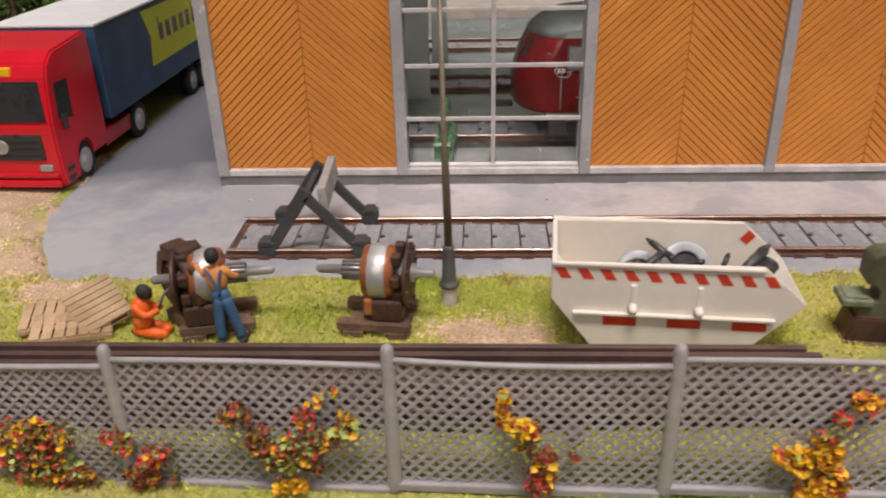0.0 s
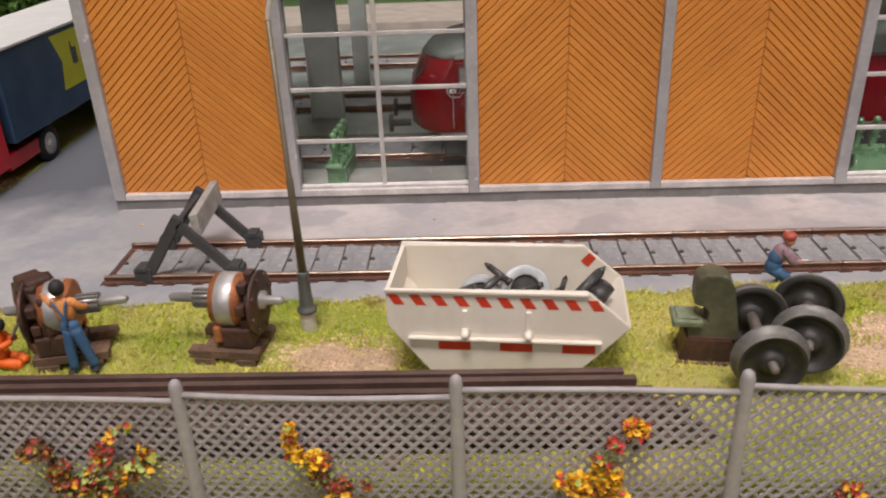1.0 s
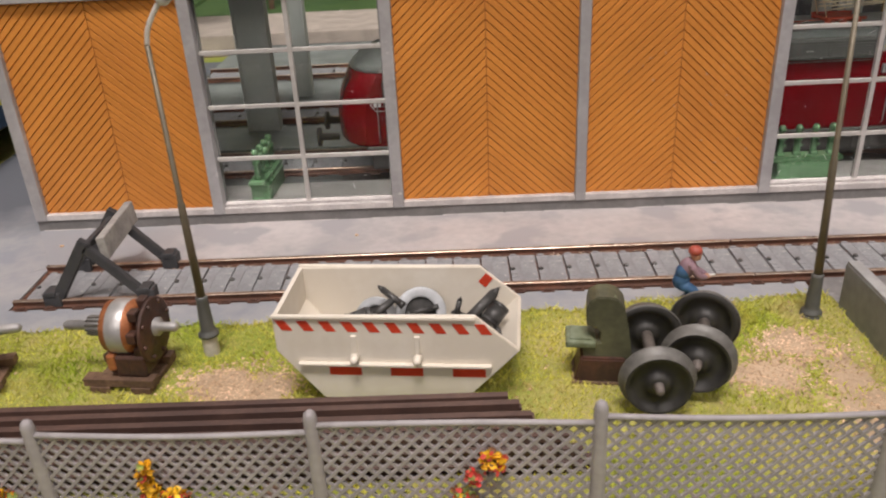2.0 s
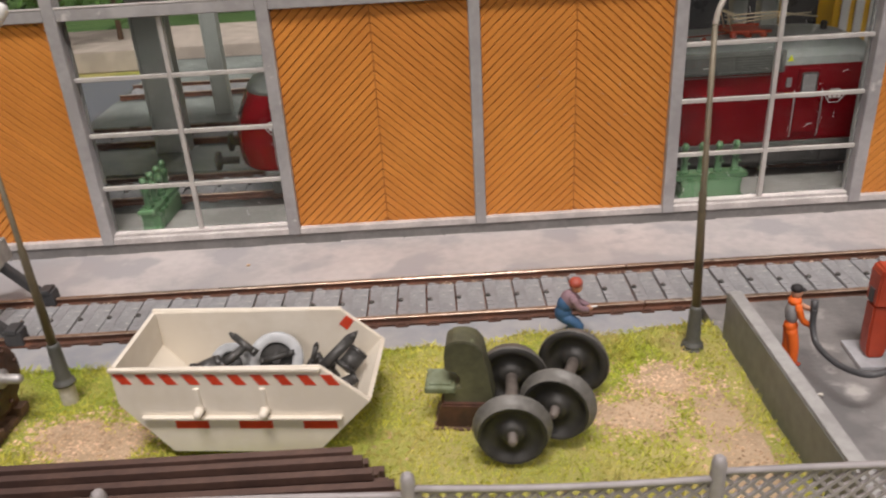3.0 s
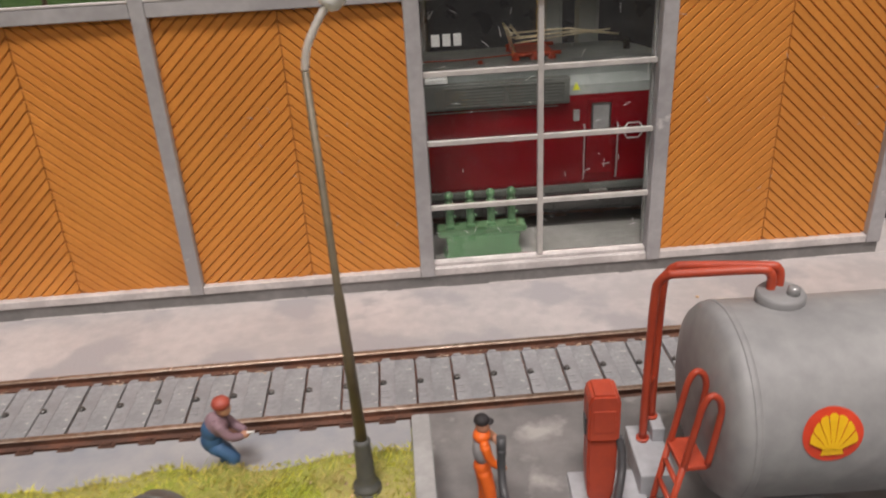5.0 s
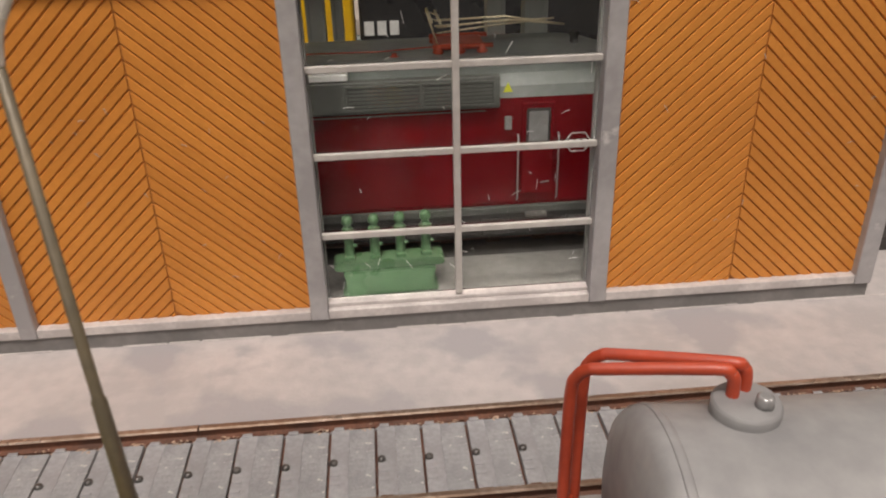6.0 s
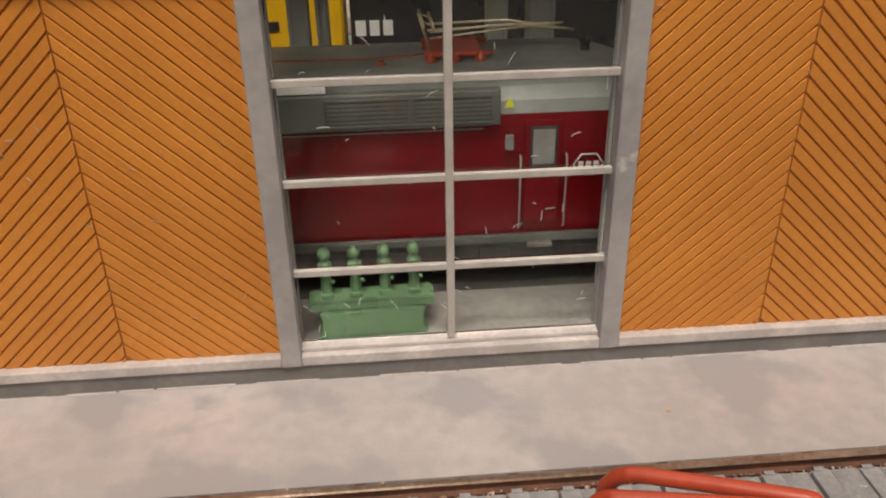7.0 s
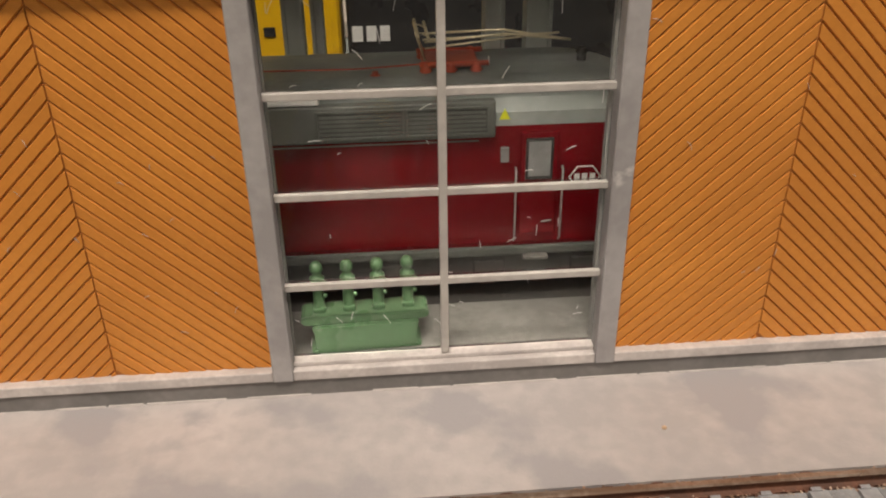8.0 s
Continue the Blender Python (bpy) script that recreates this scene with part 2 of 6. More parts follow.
M_LEAFR = mat("leaf_red", (0.66, 0.055, 0.05), (0.36, 0.06, 0.03), 0.6, island=0.4)
M_LEAFY = mat("flower_yellow", (0.90, 0.58, 0.02), (0.74, 0.38, 0.012), 0.6, island=0.25)
M_LEAFB = mat("leaf_brown", (0.24, 0.075, 0.025), (0.14, 0.07, 0.03), 0.7, island=0.4)
M_WALL = mat("room_wall", (0.22, 0.20, 0.18), (0.18, 0.165, 0.15), 0.9, fine=20, coarse=2)
M_PLATFORM = mat("far_platform", (0.55, 0.47, 0.41), (0.42, 0.36, 0.31), 0.8)
M_FARGRASS = mat("far_grass", (0.045, 0.105, 0.028), (0.08, 0.15, 0.04), 0.9, fine=500, coarse=60, bump=0.8)
M_FOLIAGE = mat("tree_foliage", (0.05, 0.14, 0.025), (0.10, 0.20, 0.04), 0.8, island=0.4)
M_PILLAR = mat("pillar_grey_green", (0.50, 0.53, 0.50), (0.40, 0.43, 0.40), 0.6)
M_FLOOR = mat("hall_floor", (0.27, 0.265, 0.25), (0.17, 0.165, 0.155), 0.6, coarse=60)
M_HALLBED = mat("grey_hall_ground", (0.15, 0.165, 0.16), (0.07, 0.075, 0.072), 0.75, coarse=70, bump=0.4)
M_WALKWAY = mat("grey_green_concrete", (0.27, 0.30, 0.285), (0.18, 0.20, 0.19), 0.65, coarse=80)


# ---- building blocks (millimetres) ----
def box(bm, x0, y0, z0, x1, y1, z1, bevel=0.0, mi=0):
    r = bmesh.ops.create_cube(bm, size=1.0)
    vs = r["verts"]
    for v in vs:
        v.co = Vector(((x0 + x1) / 2 + v.co.x * (x1 - x0), (y0 + y1) / 2 + v.co.y * (y1 - y0), (z0 + z1) / 2 + v.co.z * (z1 - z0)))
    faces = list({f for v in vs for f in v.link_faces})
    if bevel:
        es = list({e for v in vs for e in v.link_edges})
        r = bmesh.ops.bevel(bm, geom=es, offset=bevel, segments=2, profile=0.5, affect="EDGES")
        faces = list(set(faces) & set(bm.faces)) + list(r["faces"])
    for f in faces:
        if f.is_valid:
            f.material_index = mi
    return bm


def rod(bm, p0, p1, r0, r1=None, seg=16, mi=0):
    """A round bar, tapered if r1 is given."""
    p0, p1 = Vector(p0), Vector(p1)
    r1 = r0 if r1 is None else r1
    q = (p1 - p0).to_track_quat("Z", "Y")
    rings = []
    for p, r in ((p0, r0), (p1, r1)):
        rings.append([bm.verts.new(p + q @ Vector((r * math.cos(a), r * math.sin(a), 0))) for a in (2 * math.pi * i / seg for i in range(seg))])
    fs = [bm.faces.new(rings[0][::-1]), bm.faces.new(rings[1])]
    for i in range(seg):
        f = bm.faces.new((rings[0][i], rings[0][(i + 1) % seg], rings[1][(i + 1) % seg], rings[1][i]))
        f.smooth = True
        fs.append(f)
    for f in fs:
        f.material_index = mi
    return bm


def tube(bm, pts, r, seg=10, mi=0, radii=None):
    """A bent tube through the points."""
    pts = [Vector(p) for p in pts]
    rings = []
    side = None
    for i, p in enumerate(pts):
        d = (pts[min(i + 1, len(pts) - 1)] - pts[max(i - 1, 0)]).normalized()
        if side is None:
            side = d.orthogonal().normalized()
        side = (side - d * side.dot(d)).normalized()
        up = d.cross(side)
        rr = radii[i] if radii else r
        rings.append([bm.verts.new(p + rr * (math.cos(a) * side + math.sin(a) * up)) for a in (2 * math.pi * k / seg for k in range(seg))])
    fs = [bm.faces.new(rings[0][::-1]), bm.faces.new(rings[-1])]
    for a, b in zip(rings, rings[1:]):
        for k in range(seg):
            f = bm.faces.new((a[k], a[(k + 1) % seg], b[(k + 1) % seg], b[k]))
            f.smooth = True
            fs.append(f)
    for f in fs:
        f.material_index = mi
    return bm


def bend(pts, steps=8):
    """Points on a smooth curve through the given ones."""
    pts = [Vector(p) for p in pts]
    out = []
    for i in range(len(pts) - 1):
        a, b, c, d = pts[max(i - 1, 0)], pts[i], pts[i + 1], pts[min(i + 2, len(pts) - 1)]
        for k in range(steps):
            t = k / steps
            out.append(0.5 * (2 * b + (c - a) * t + (2 * a - 5 * b + 4 * c - d) * t * t + (3 * b - a - 3 * c + d) * t ** 3))
    return out + [pts[-1]]


def lathe(bm, centre, axis, profile, seg=32, mi=0, caps=True):
    """A turned body: profile is (along the axis, radius)."""
    c, q = Vector(centre), Vector(axis).to_track_quat("Z", "Y")
    rings = [[bm.verts.new(c + q @ Vector((r * math.cos(a), r * math.sin(a), h))) for a in (2 * math.pi * k / seg for k in range(seg))] for h, r in profile]
    fs = []
    for a, b in zip(rings, rings[1:]):
        for k in range(seg):
            f = bm.faces.new((a[k], a[(k + 1) % seg], b[(k + 1) % seg], b[k]))
            f.smooth = True
            fs.append(f)
    if caps:
        fs += [bm.faces.new(rings[0][::-1]), bm.faces.new(rings[-1])]
    for f in fs:
        f.material_index = mi
    return bm


def ball(bm, c, rx, ry=None, rz=None, seg=14, mi=0, turn=None):
    ry, rz = ry or rx, rz or rx
    r = bmesh.ops.create_uvsphere(bm, u_segments=seg, v_segments=max(6, seg * 2 // 3), radius=1.0)
    for v in r["verts"]:
        p = Vector((v.co.x * rx, v.co.y * ry, v.co.z * rz))
        v.co = Vector(c) + (turn @ p if turn else p)
    for f in {f for v in r["verts"] for f in v.link_faces}:
        f.smooth, f.material_index = True, mi
    return bm


def prism(bm, poly, place, depth, mi=0, bevel=0.0):
    """A flat outline given thickness: place maps (u, v, w) to a point, depth runs along w."""
    a = [bm.verts.new(place(u, v, 0)) for u, v in poly]
    b = [bm.verts.new(place(u, v, depth)) for u, v in poly]
    fs = [bm.faces.new(a), bm.faces.new(b[::-1])]
    n = len(poly)
    for i in range(n):
        fs.append(bm.faces.new((a[i], b[i], b[(i + 1) % n], a[(i + 1) % n])))
    for f in fs:
        f.material_index = mi
    bmesh.ops.recalc_face_normals(bm, faces=fs)
    if bevel:
        bmesh.ops.bevel(bm, geom=list({e for f in fs for e in f.edges}), offset=bevel, segments=2, affect="EDGES")
    return bm


def mesh_of(name, bm, materials):
    bmesh.ops.scale(bm, vec=(MM, MM, MM), verts=bm.verts)
    bmesh.ops.recalc_face_normals(bm, faces=bm.faces)
    me = bpy.data.meshes.new(name)
    bm.to_mesh(me)
    bm.free()
    for m in materials if isinstance(materials, (list, tuple)) else [materials]:
        me.materials.append(m)
    return me


def part(name, bm, material, parent=None, label=""):
    ob = new(name, mesh_of(name, bm, material))
    ob.parent = parent
    return tagged(ob, label)


def thing(name, label, category, at=(0, 0, 0), rz=0.0, group="", kind=""):
    ob = new(name)
    ob.empty_display_size = 0.002
    ob.matrix_world = pose(at[0] * MM, at[1] * MM, at[2] * MM, 0, 0, rz)
    return tagged(ob, label, category, group, kind)


def B():
    return bmesh.new()


def clip(poly, axis, limit, keep_less):
    """Cuts a flat outline at one straight edge."""
    out = []
    for i, p in enumerate(poly):
        q = poly[(i + 1) % len(poly)]
        pin, qin = (p[axis] <= limit) == keep_less, (q[axis] <= limit) == keep_less
        if pin:
            out.append(p)
        if pin != qin:
            t = (limit - p[axis]) / (q[axis] - p[axis])
            out.append((p[0] + t * (q[0] - p[0]), p[1] + t * (q[1] - p[1])))
    return out


# ---- the plan ----
WALL_Y = 226.0
PANEL_W, Z_SILL, Z_BEAM, Z_TOP = 44.3, 5.1, 58.6, 82.0
PANELS = {"a": -67.4, "b": 26.8, "c": 73.8, "d": 168.0}
POSTS = [(-70.4, -67.4), (-23.1, -20.2), (23.9, 26.8), (71.1, 73.8), (118.1, 121.0), (165.1, 168.0), (212.3, 215.3)]
WINDOWS = [(-20.2, 23.9), (121.0, 165.1)]


def ground_height(x, y):
    """Height of the scenic ground: sunk under paving, a little proud under the turf."""
    def step(a, b, v):
        t = min(1, max(0, (v - a) / (b - a)))
        return t * t * (3 - 2 * t)
    h = 1.3 + 1.9 * step(-5, 62, x) + 0.5 * noise.noise(Vector((x / 14, y / 14, 0))) + 0.25 * noise.noise(Vector((x / 4, y / 4, 3)))
    h += 0.5 * step(135, 112, y)
    edge = 172.6 + 1.0 * noise.noise(Vector((x / 17, 5, 1))) + 0.9 * noise.noise(Vector((x / 5, 2, 1))) - 2.0 * math.exp(-((x - 54) / 16) ** 2)
    sunk = step(edge, edge + 2.5, y)
    left = -92.0 - 16 * step(172, 205, y) + 3 * noise.noise(Vector((y / 9, 1, 7)))
    sunk *= step(left - 3, left + 1, x)
    if y > 420:
        sunk = 1.0 - step(500, 540, y)
        h += 14 * step(540, 760, y)
    yard = step(114.6, 116.4, x) * step(186, 184, y)
    sunk = max(sunk, yard)
    return h * (1 - sunk) - 1.6 * sunk


def build_ground():
    xs = [-900, -600, -400, -300, -240, -200, -170] + [-150 + 2.5 * i for i in range(109)] + [125, 140, 160, 190, 230, 280, 350, 450, 650, 900]
    ys = [40, 60, 80, 92] + [96 + 2.2 * i for i in range(42)] + [190, 196, 202, 208, 215, 225, 240, 260, 290, 330, 380, 430, 500, 520, 540, 580, 640, 700, 780, 900]
    bm = B()
    grid = [[bm.verts.new((x, y, ground_height(x, y))) for x in xs] for y in ys]
    for r0, r1 in zip(grid, grid[1:]):
        for i in range(len(xs) - 1):
            bm.faces.new((r0[i], r0[i + 1], r1[i + 1], r1[i])).smooth = True
    ob = part("ground", bm, M_EARTH)
    tagged(ob, "scattered turf ground of a model layout, green and sandy patches", "ground", kind="structure")
    return ob


build_ground()


def slab(name, poly, z0, z1, material, label, category, kind="structure", bevel=0.0):
    bm = B()
    prism(bm, poly, lambda u, v, w: (u, v, z0 + w), z1 - z0, bevel=bevel)
    return tagged(part(name, bm, material), label, category, kind=kind)


random.seed(4)
fore = [(-91, 172)] + [(x, 167.0 + 0.5 * noise.noise(Vector((x / 13, 8, 2)))) for x in range(-85, 115, 6)] + [(114, 167), (114, 183.2)]
back_left = [(-58, 183.2), (-58, 203.4), (-70, 224.6)]
left_edge = [(-113 + 2.5 * noise.noise(Vector((y / 11, 3, 9))), y) for y in range(420, 205, -12)] + [(-106, 202), (-103, 192), (-97, 183)]
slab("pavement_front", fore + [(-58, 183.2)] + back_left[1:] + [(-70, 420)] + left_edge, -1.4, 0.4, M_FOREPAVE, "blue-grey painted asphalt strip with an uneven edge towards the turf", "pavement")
slab("pavement_back", [(-58, 203.4), (420, 203.4), (420, 420), (215.6, 420), (215.6, 225.4), (-69.9, 225.4), (-69.9, 224.6)], -1.4, 0.6, M_PAVE, "pale grey mottled concrete apron along the hall", "pavement")
# the apron slopes down to the yard at its end
bm = B()
lip = [bm.verts.new(v) for v in ((-58.02, 203.4, 0.59), (-69.92, 224.6, 0.59), (-75.2, 221.6, 0.41), (-63.3, 200.4, 0.41))]
toe = [bm.verts.new((v.co.x, v.co.y, 0.2)) for v in lip]
bm.faces.new(lip)
for q in range(4):
    bm.faces.new((lip[q], toe[q], toe[(q + 1) % 4], lip[(q + 1) % 4]))
bmesh.ops.recalc_face_normals(bm, faces=bm.faces)
tagged(part("pavement_ramp", bm, M_FOREPAVE), "blue-grey sloping edge between apron and yard", "pavement", kind="structure")
slab("yard", [(115.2, 60), (420, 60), (420, 183.15), (115.2, 183.15)], -1.4, 1.2, M_YARD, "worn grey concrete yard floor of the filling station", "yard")
slab("track_bed", [(-57.8, 183.3), (420, 183.3), (420, 203.3), (-57.8, 203.3)], -1.4, 0.12, M_RAIL, "brown painted bed under the rails", "track bed")


# ---- the hall ----
def hall_wall():
    wall = thing("wall_front", "hall front with orange chevron boarding, grey frame and large windows", "wall", (0, 0, 0), kind="structure")
    for x0, x1 in POSTS:
        bm = B()
        box(bm, x0, 224.7, 3.4, x1, 229.0, Z_TOP, 0.25)
        part("post", bm, M_TRIM, wall)
    bm = B()
    box(bm, -70.3, 225.3, 0.05, 215.2, 229.2, 3.4, 0.15)
    part("plinth", bm, M_PLINTH, wall)
    for i in range(len(POSTS) - 1):
        x0, x1 = POSTS[i][1], POSTS[i + 1][0]
        bm = B()
        box(bm, x0, 224.9, 3.42, x1, 228.6, Z_SILL, 0.2)
        part("ledge", bm, M_LEDGE, wall)
        bm = B()
        box(bm, x0, 224.9, Z_BEAM, x1, 228.6, Z_BEAM + 2.7, 0.2)
        part("beam", bm, M_TRIM, wall)
        bm = B()
        box(bm, x0, 224.8, Z_BEAM + 2.7, x1, 225.5, Z_BEAM + 3.1, 0.1)
        part("beam_lip", bm, M_LEDGE, wall)
        bm = B()
        box(bm, x0, 224.9, Z_TOP - 2.5, x1, 228.6, Z_TOP, 0.2)
        part("beam", bm, M_TRIM, wall)
        bm = B()
        box(bm, x0, 227.0, Z_BEAM + 2.75, x1, 227.4, Z_TOP - 2.55)
        pane = part("pane", bm, M_GLASS, wall, "clear upper glazing")
        pane.visible_shadow = False
    for x0 in PANELS.values():
        bm = B()
        box(bm, x0 + 0.02, 226.62, Z_SILL + 0.02, x0 + PANEL_W - 0.02, 228.4, Z_BEAM - 0.02)
        part("panel", bm, M_BACK, wall, "brown backing of the boarding")
        boards(wall, x0)
    return wall


def boards(wall, x0):
    """Slanting boards that meet on the panel's middle line, each cut to the panel's edges."""
    pitch, joint = 2.2, 0.27
    half = PANEL_W / 2
    for side in (0, 1):
        xa, xb = (x0, x0 + half - 0.12) if side == 0 else (x0 + half + 0.12, x0 + PANEL_W)
        slope = 0.94 if side == 0 else -0.94
        k0 = int(-half / pitch) - 2
        for k in range(k0, int((Z_BEAM - Z_SILL) / pitch) + 14):
            z = Z_SILL + k * pitch + (0 if side == 0 else 0.94 * (half - 0.2))
            lo, hi = z + joint / 2, z + pitch - joint / 2
            poly = [(xa, lo), (xb, lo + slope * (xb - xa)), (xb, hi + slope * (xb - xa)), (xa, hi)]
            poly = clip(clip(poly, 1, Z_BEAM, True), 1, Z_SILL, False)
            if len(poly) < 3:
                continue
            area = abs(sum(p[0] * q[1] - q[0] * p[1] for p, q in zip(poly, poly[1:] + poly[:1]))) / 2
            if area < 0.3:
                continue
            bm = B()
            cu, cv = sum(p[0] for p in poly) / len(poly), sum(p[1] for p in poly) / len(poly)
            back = [bm.verts.new((u, 227.02, v)) for u, v in poly]
            mid = [bm.verts.new((u, 226.55, v)) for u, v in poly]
            s = 0.14
            front = []
            for u, v in poly:
                front.append(bm.verts.new((u, 226.36, v + (-s if v > cv + slope * (u - cu) else s))))
            n = len(poly)
            bm.faces.new(front)
            for i in range(n):
                j = (i + 1) % n
                bm.faces.new((front[i], front[j], mid[j], mid[i]))
                bm.faces.new((mid[i], mid[j], back[j], back[i]))
            part("board", bm, M_BOARD, wall)


def hall_window(index, x0, x1):
    win = thing("window_%d" % index, "large hall window with grey bars, dusty clear panes and a painted reflection haze", "window", ((x0 + x1) / 2, 226.6, Z_SILL), kind="structure")
    w = (x1 - x0) / 2
    h = Z_BEAM - Z_SILL
    bm = B()
    box(bm, -w, -0.6, 0.0, w, 1.6, 0.7, 0.15)
    part("window_sill", bm, M_LEDGE, win, "whitish sill smeared with glue")
    for z in (12.9, 26.4, 39.9):
        bm = B()
        box(bm, -w, -0.35, z - 0.5, w, 0.5, z + 0.5, 0.12)
        part("window_bar", bm, M_MUNTIN, win)
    bm = B()
    box(bm, -0.55, -0.5, 1.0, 0.55, 0.62, h, 0.12)
    part("window_bar", bm, M_MUNTIN, win)
    for sx in (-1, 1):
        bm = B()
        box(bm, sx * w, 1.2, 1.05, sx * (w - 0.35), 2.2, h, 0.08)
        part("window_frame", bm, M_PLINTH, win)
    for side in ((-w, -0.6), (0.6, w)):
        for z0, z1 in ((1.0, 12.4), (13.4, 25.9), (26.9, 39.4), (40.4, h)):
            bm = B()
            box(bm, side[0], 0.75, z0, side[1], 1.05, z1)
            p = part("pane", bm, M_GLASS, win)
            p.visible_shadow = False
    return win


for i, (a, b) in enumerate(WINDOWS):
    hall_window(i + 1, a, b)

# hall floor, side walls, rear columns, and an assumed roof
slab("hall_floor", [(-70, 229.3), (215, 229.3), (215, 241), (-70, 241)], -1.4, 5.2, M_FLOOR, "pale hall floor beside the workshop track", "floor")
# the locomotive's shade is painted in here as a darker strip of bed
slab("hall_track_bed", [(8, 241.1), (330, 241.1), (330, 273), (8, 273)], -1.4, 3.6, M_LOCODARK, "track bed under the locomotive, its shade put into the dark colour", "track bed")
slab("hall_track_bed", [(-67, 241.1), (7.95, 241.1), (7.95, 438), (-67, 438)], -1.4, 3.6, M_HALLBED, "grey dusty ground between the hall tracks", "track bed")
slab("hall_track_bed", [(8, 273.1), (330, 273.1), (330, 438), (8, 438)], -1.4, 3.6, M_HALLBED, "grey dusty ground between the hall tracks", "track bed")
for y0, y1 in ((274.0, 297.5), (325.0, 359.0), (387.0, 432.0)):
    slab("walkway", [(-66, y0), (330, y0), (330, y1), (-66, y1)], 3.605, 4.4, M_WALKWAY, "pale grey-green concrete walkway between hall tracks", "walkway", bevel=0.15)
for name, x0, x1 in (("wall_left", -70.3, -67.5), ("wall_right", 212.4, 215.2)):
    bm = B()
    box(bm, x0, 229.3, 0.05, x1, 300, Z_TOP)
    tagged(part(name, bm, M_TRIM), "plain grey end wall of the hall", "wall", kind="structure")
# never in view: opaque plates added to keep lamp light out of the hall
roof = thing("roof", "unseen flat roof in plates, added to shade the hall interior", "roof", (0, 0, Z_TOP), kind="structure")
for x in range(-73, 219, 36):
    bm = B()
    box(bm, x, 222.5, 0.05, x + 3, 303, 3, 0.2)
    part("roof_bar", bm, M_TRIM, roof)
    if x < 180:
        bm = B()
        box(bm, x + 3.05, 224, 1.0, x + 35.95, 302, 1.5)
        part("roof_shade_plate", bm, M_TRIM, roof)


def column(x, y, w, h, label):
    t = thing("column", label, "column", (x, y, 3.0), kind="structure", group="hall columns")
    bm = B()
    box(bm, -w / 2, -2, 0, w / 2, 2, h, 0.3)
    for s in (-1, 1):
        box(bm, s * w / 2 - 0.4, -2.6, 0, s * w / 2 + 0.4, 2.6, h, 0.1)
    part("shaft", bm, M_PILLAR, t)
    bm = B()
    box(bm, -w / 2 - 1.5, -4, 0, w / 2 + 1.5, 4, 1.2, 0.2)
    part("foot", bm, M_PILLAR, t)


for x, y, w in ((-23.6, 295, 10), (-16.5, 337, 5), (118.5, 298, 3.4), (123.4, 298, 1.7), (159.5, 298, 3.4), (168.8, 298, 4.6)):
    column(x, y, w, Z_TOP - 3.05, "grey-green steel column at the back of the hall")


# ---- tracks ----
def rail_profile(z):
    return [(-1.0, z), (1.0, z), (1.0, z + 0.25), (0.3, z + 0.45), (0.25, z + 1.3), (0.55, z + 1.45), (0.55, z + 1.6), (0.36, z + 1.8), (-0.36, z + 1.8), (-0.55, z + 1.6), (-0.55, z + 1.45), (-0.25, z + 1.3), (-0.3, z + 0.45), (-1.0, z + 0.25)]


def rail_bm(x0, x1, y, z):
    bm = B()
    prism(bm, rail_profile(z), lambda u, v, w: (x0 + w, y + u, v), x1 - x0)
    for f in bm.faces:
        if f.normal.z > 0.5 and f.calc_center_median().z > z + 1.65:
            f.material_index = 1
    return bm


def railway(label, y_near, x0, x1, z, joint=None, pitch=6.36, sleepers=True, kind="structure"):
    t = thing("railway_track", label, "railway track", (0, 0, z), kind=kind)
    cuts = [x0] + ([joint] if joint else []) + [x1]
    for yy in (y_near, y_near + 16.5):
        for a, b in zip(cuts, cuts[1:]):
            part("rail", rail_bm(a + 0.12, b - 0.12, yy, 0.25), [M_RAIL, M_RAILTOP], t)
    if sleepers:
        bm = B()
        box(bm, -1.35, -1.9, 0.0, 1.35, 1.6, 0.42, 0.1)
        box(bm, -1.35, 14.9, 0.0, 1.35, 18.4, 0.42, 0.1)
        prism(bm, [(-1.1, 0.0), (1.45, 0.0), (1.45, 0.62), (-1.0, 0.66)], lambda u, v, w: (u, 1.4 + w, v), 13.7, bevel=0.04)
        for q in (4.2, 5.9):
            box(bm, -0.95, q, 0.6, 0.35, q + 0.5, 0.78, 0.06)
        for yy in (0, 16.5):
            for s in (-1, 1):
                box(bm, -0.75, yy + s * 1.3 - 0.35, 0.45, 0.75, yy + s * 1.3 + 0.35, 0.85, 0.1)
        for f in bm.faces:
            c = f.calc_center_median().y
            f.material_index = 0 if 1.3 < c < 15.2 else 1
        me = mesh_of("sleeper", bm, [M_SLEEPER, M_RAIL])
        bm = B()
        prism(bm, [(1.47, 0.0), (pitch - 1.38, 0.0), (pitch - 1.44, 0.56), (1.47, 0.61)], lambda u, v, w: (u, 1.45 + w, v), 13.6, bevel=0.04)
        fill = mesh_of("infill_block", bm, M_BALLAST)
        bm = B()
        lathe(bm, (0, 0, 0), (0, 0, 1), [(0.0, 0.6), (0.35, 0.55), (0.6, 0.25)], 10)
        stud = mesh_of("stud", bm, M_STUD)
        n = int((x1 - x0) / pitch)
        for i in range(n):
            s = new("sleeper", me)
            s.parent = t
            s.location = ((x0 + 2.2 + i * pitch) * MM, y_near * MM, 0.1 * MM * (i % 3))
            f = new("infill_block", fill)
            f.parent = t
            f.location = s.location
            d = new("stud", stud)
            d.parent = s
            d.location = (-0.55 * MM, 8.3 * MM, 0.62 * MM)
    return t


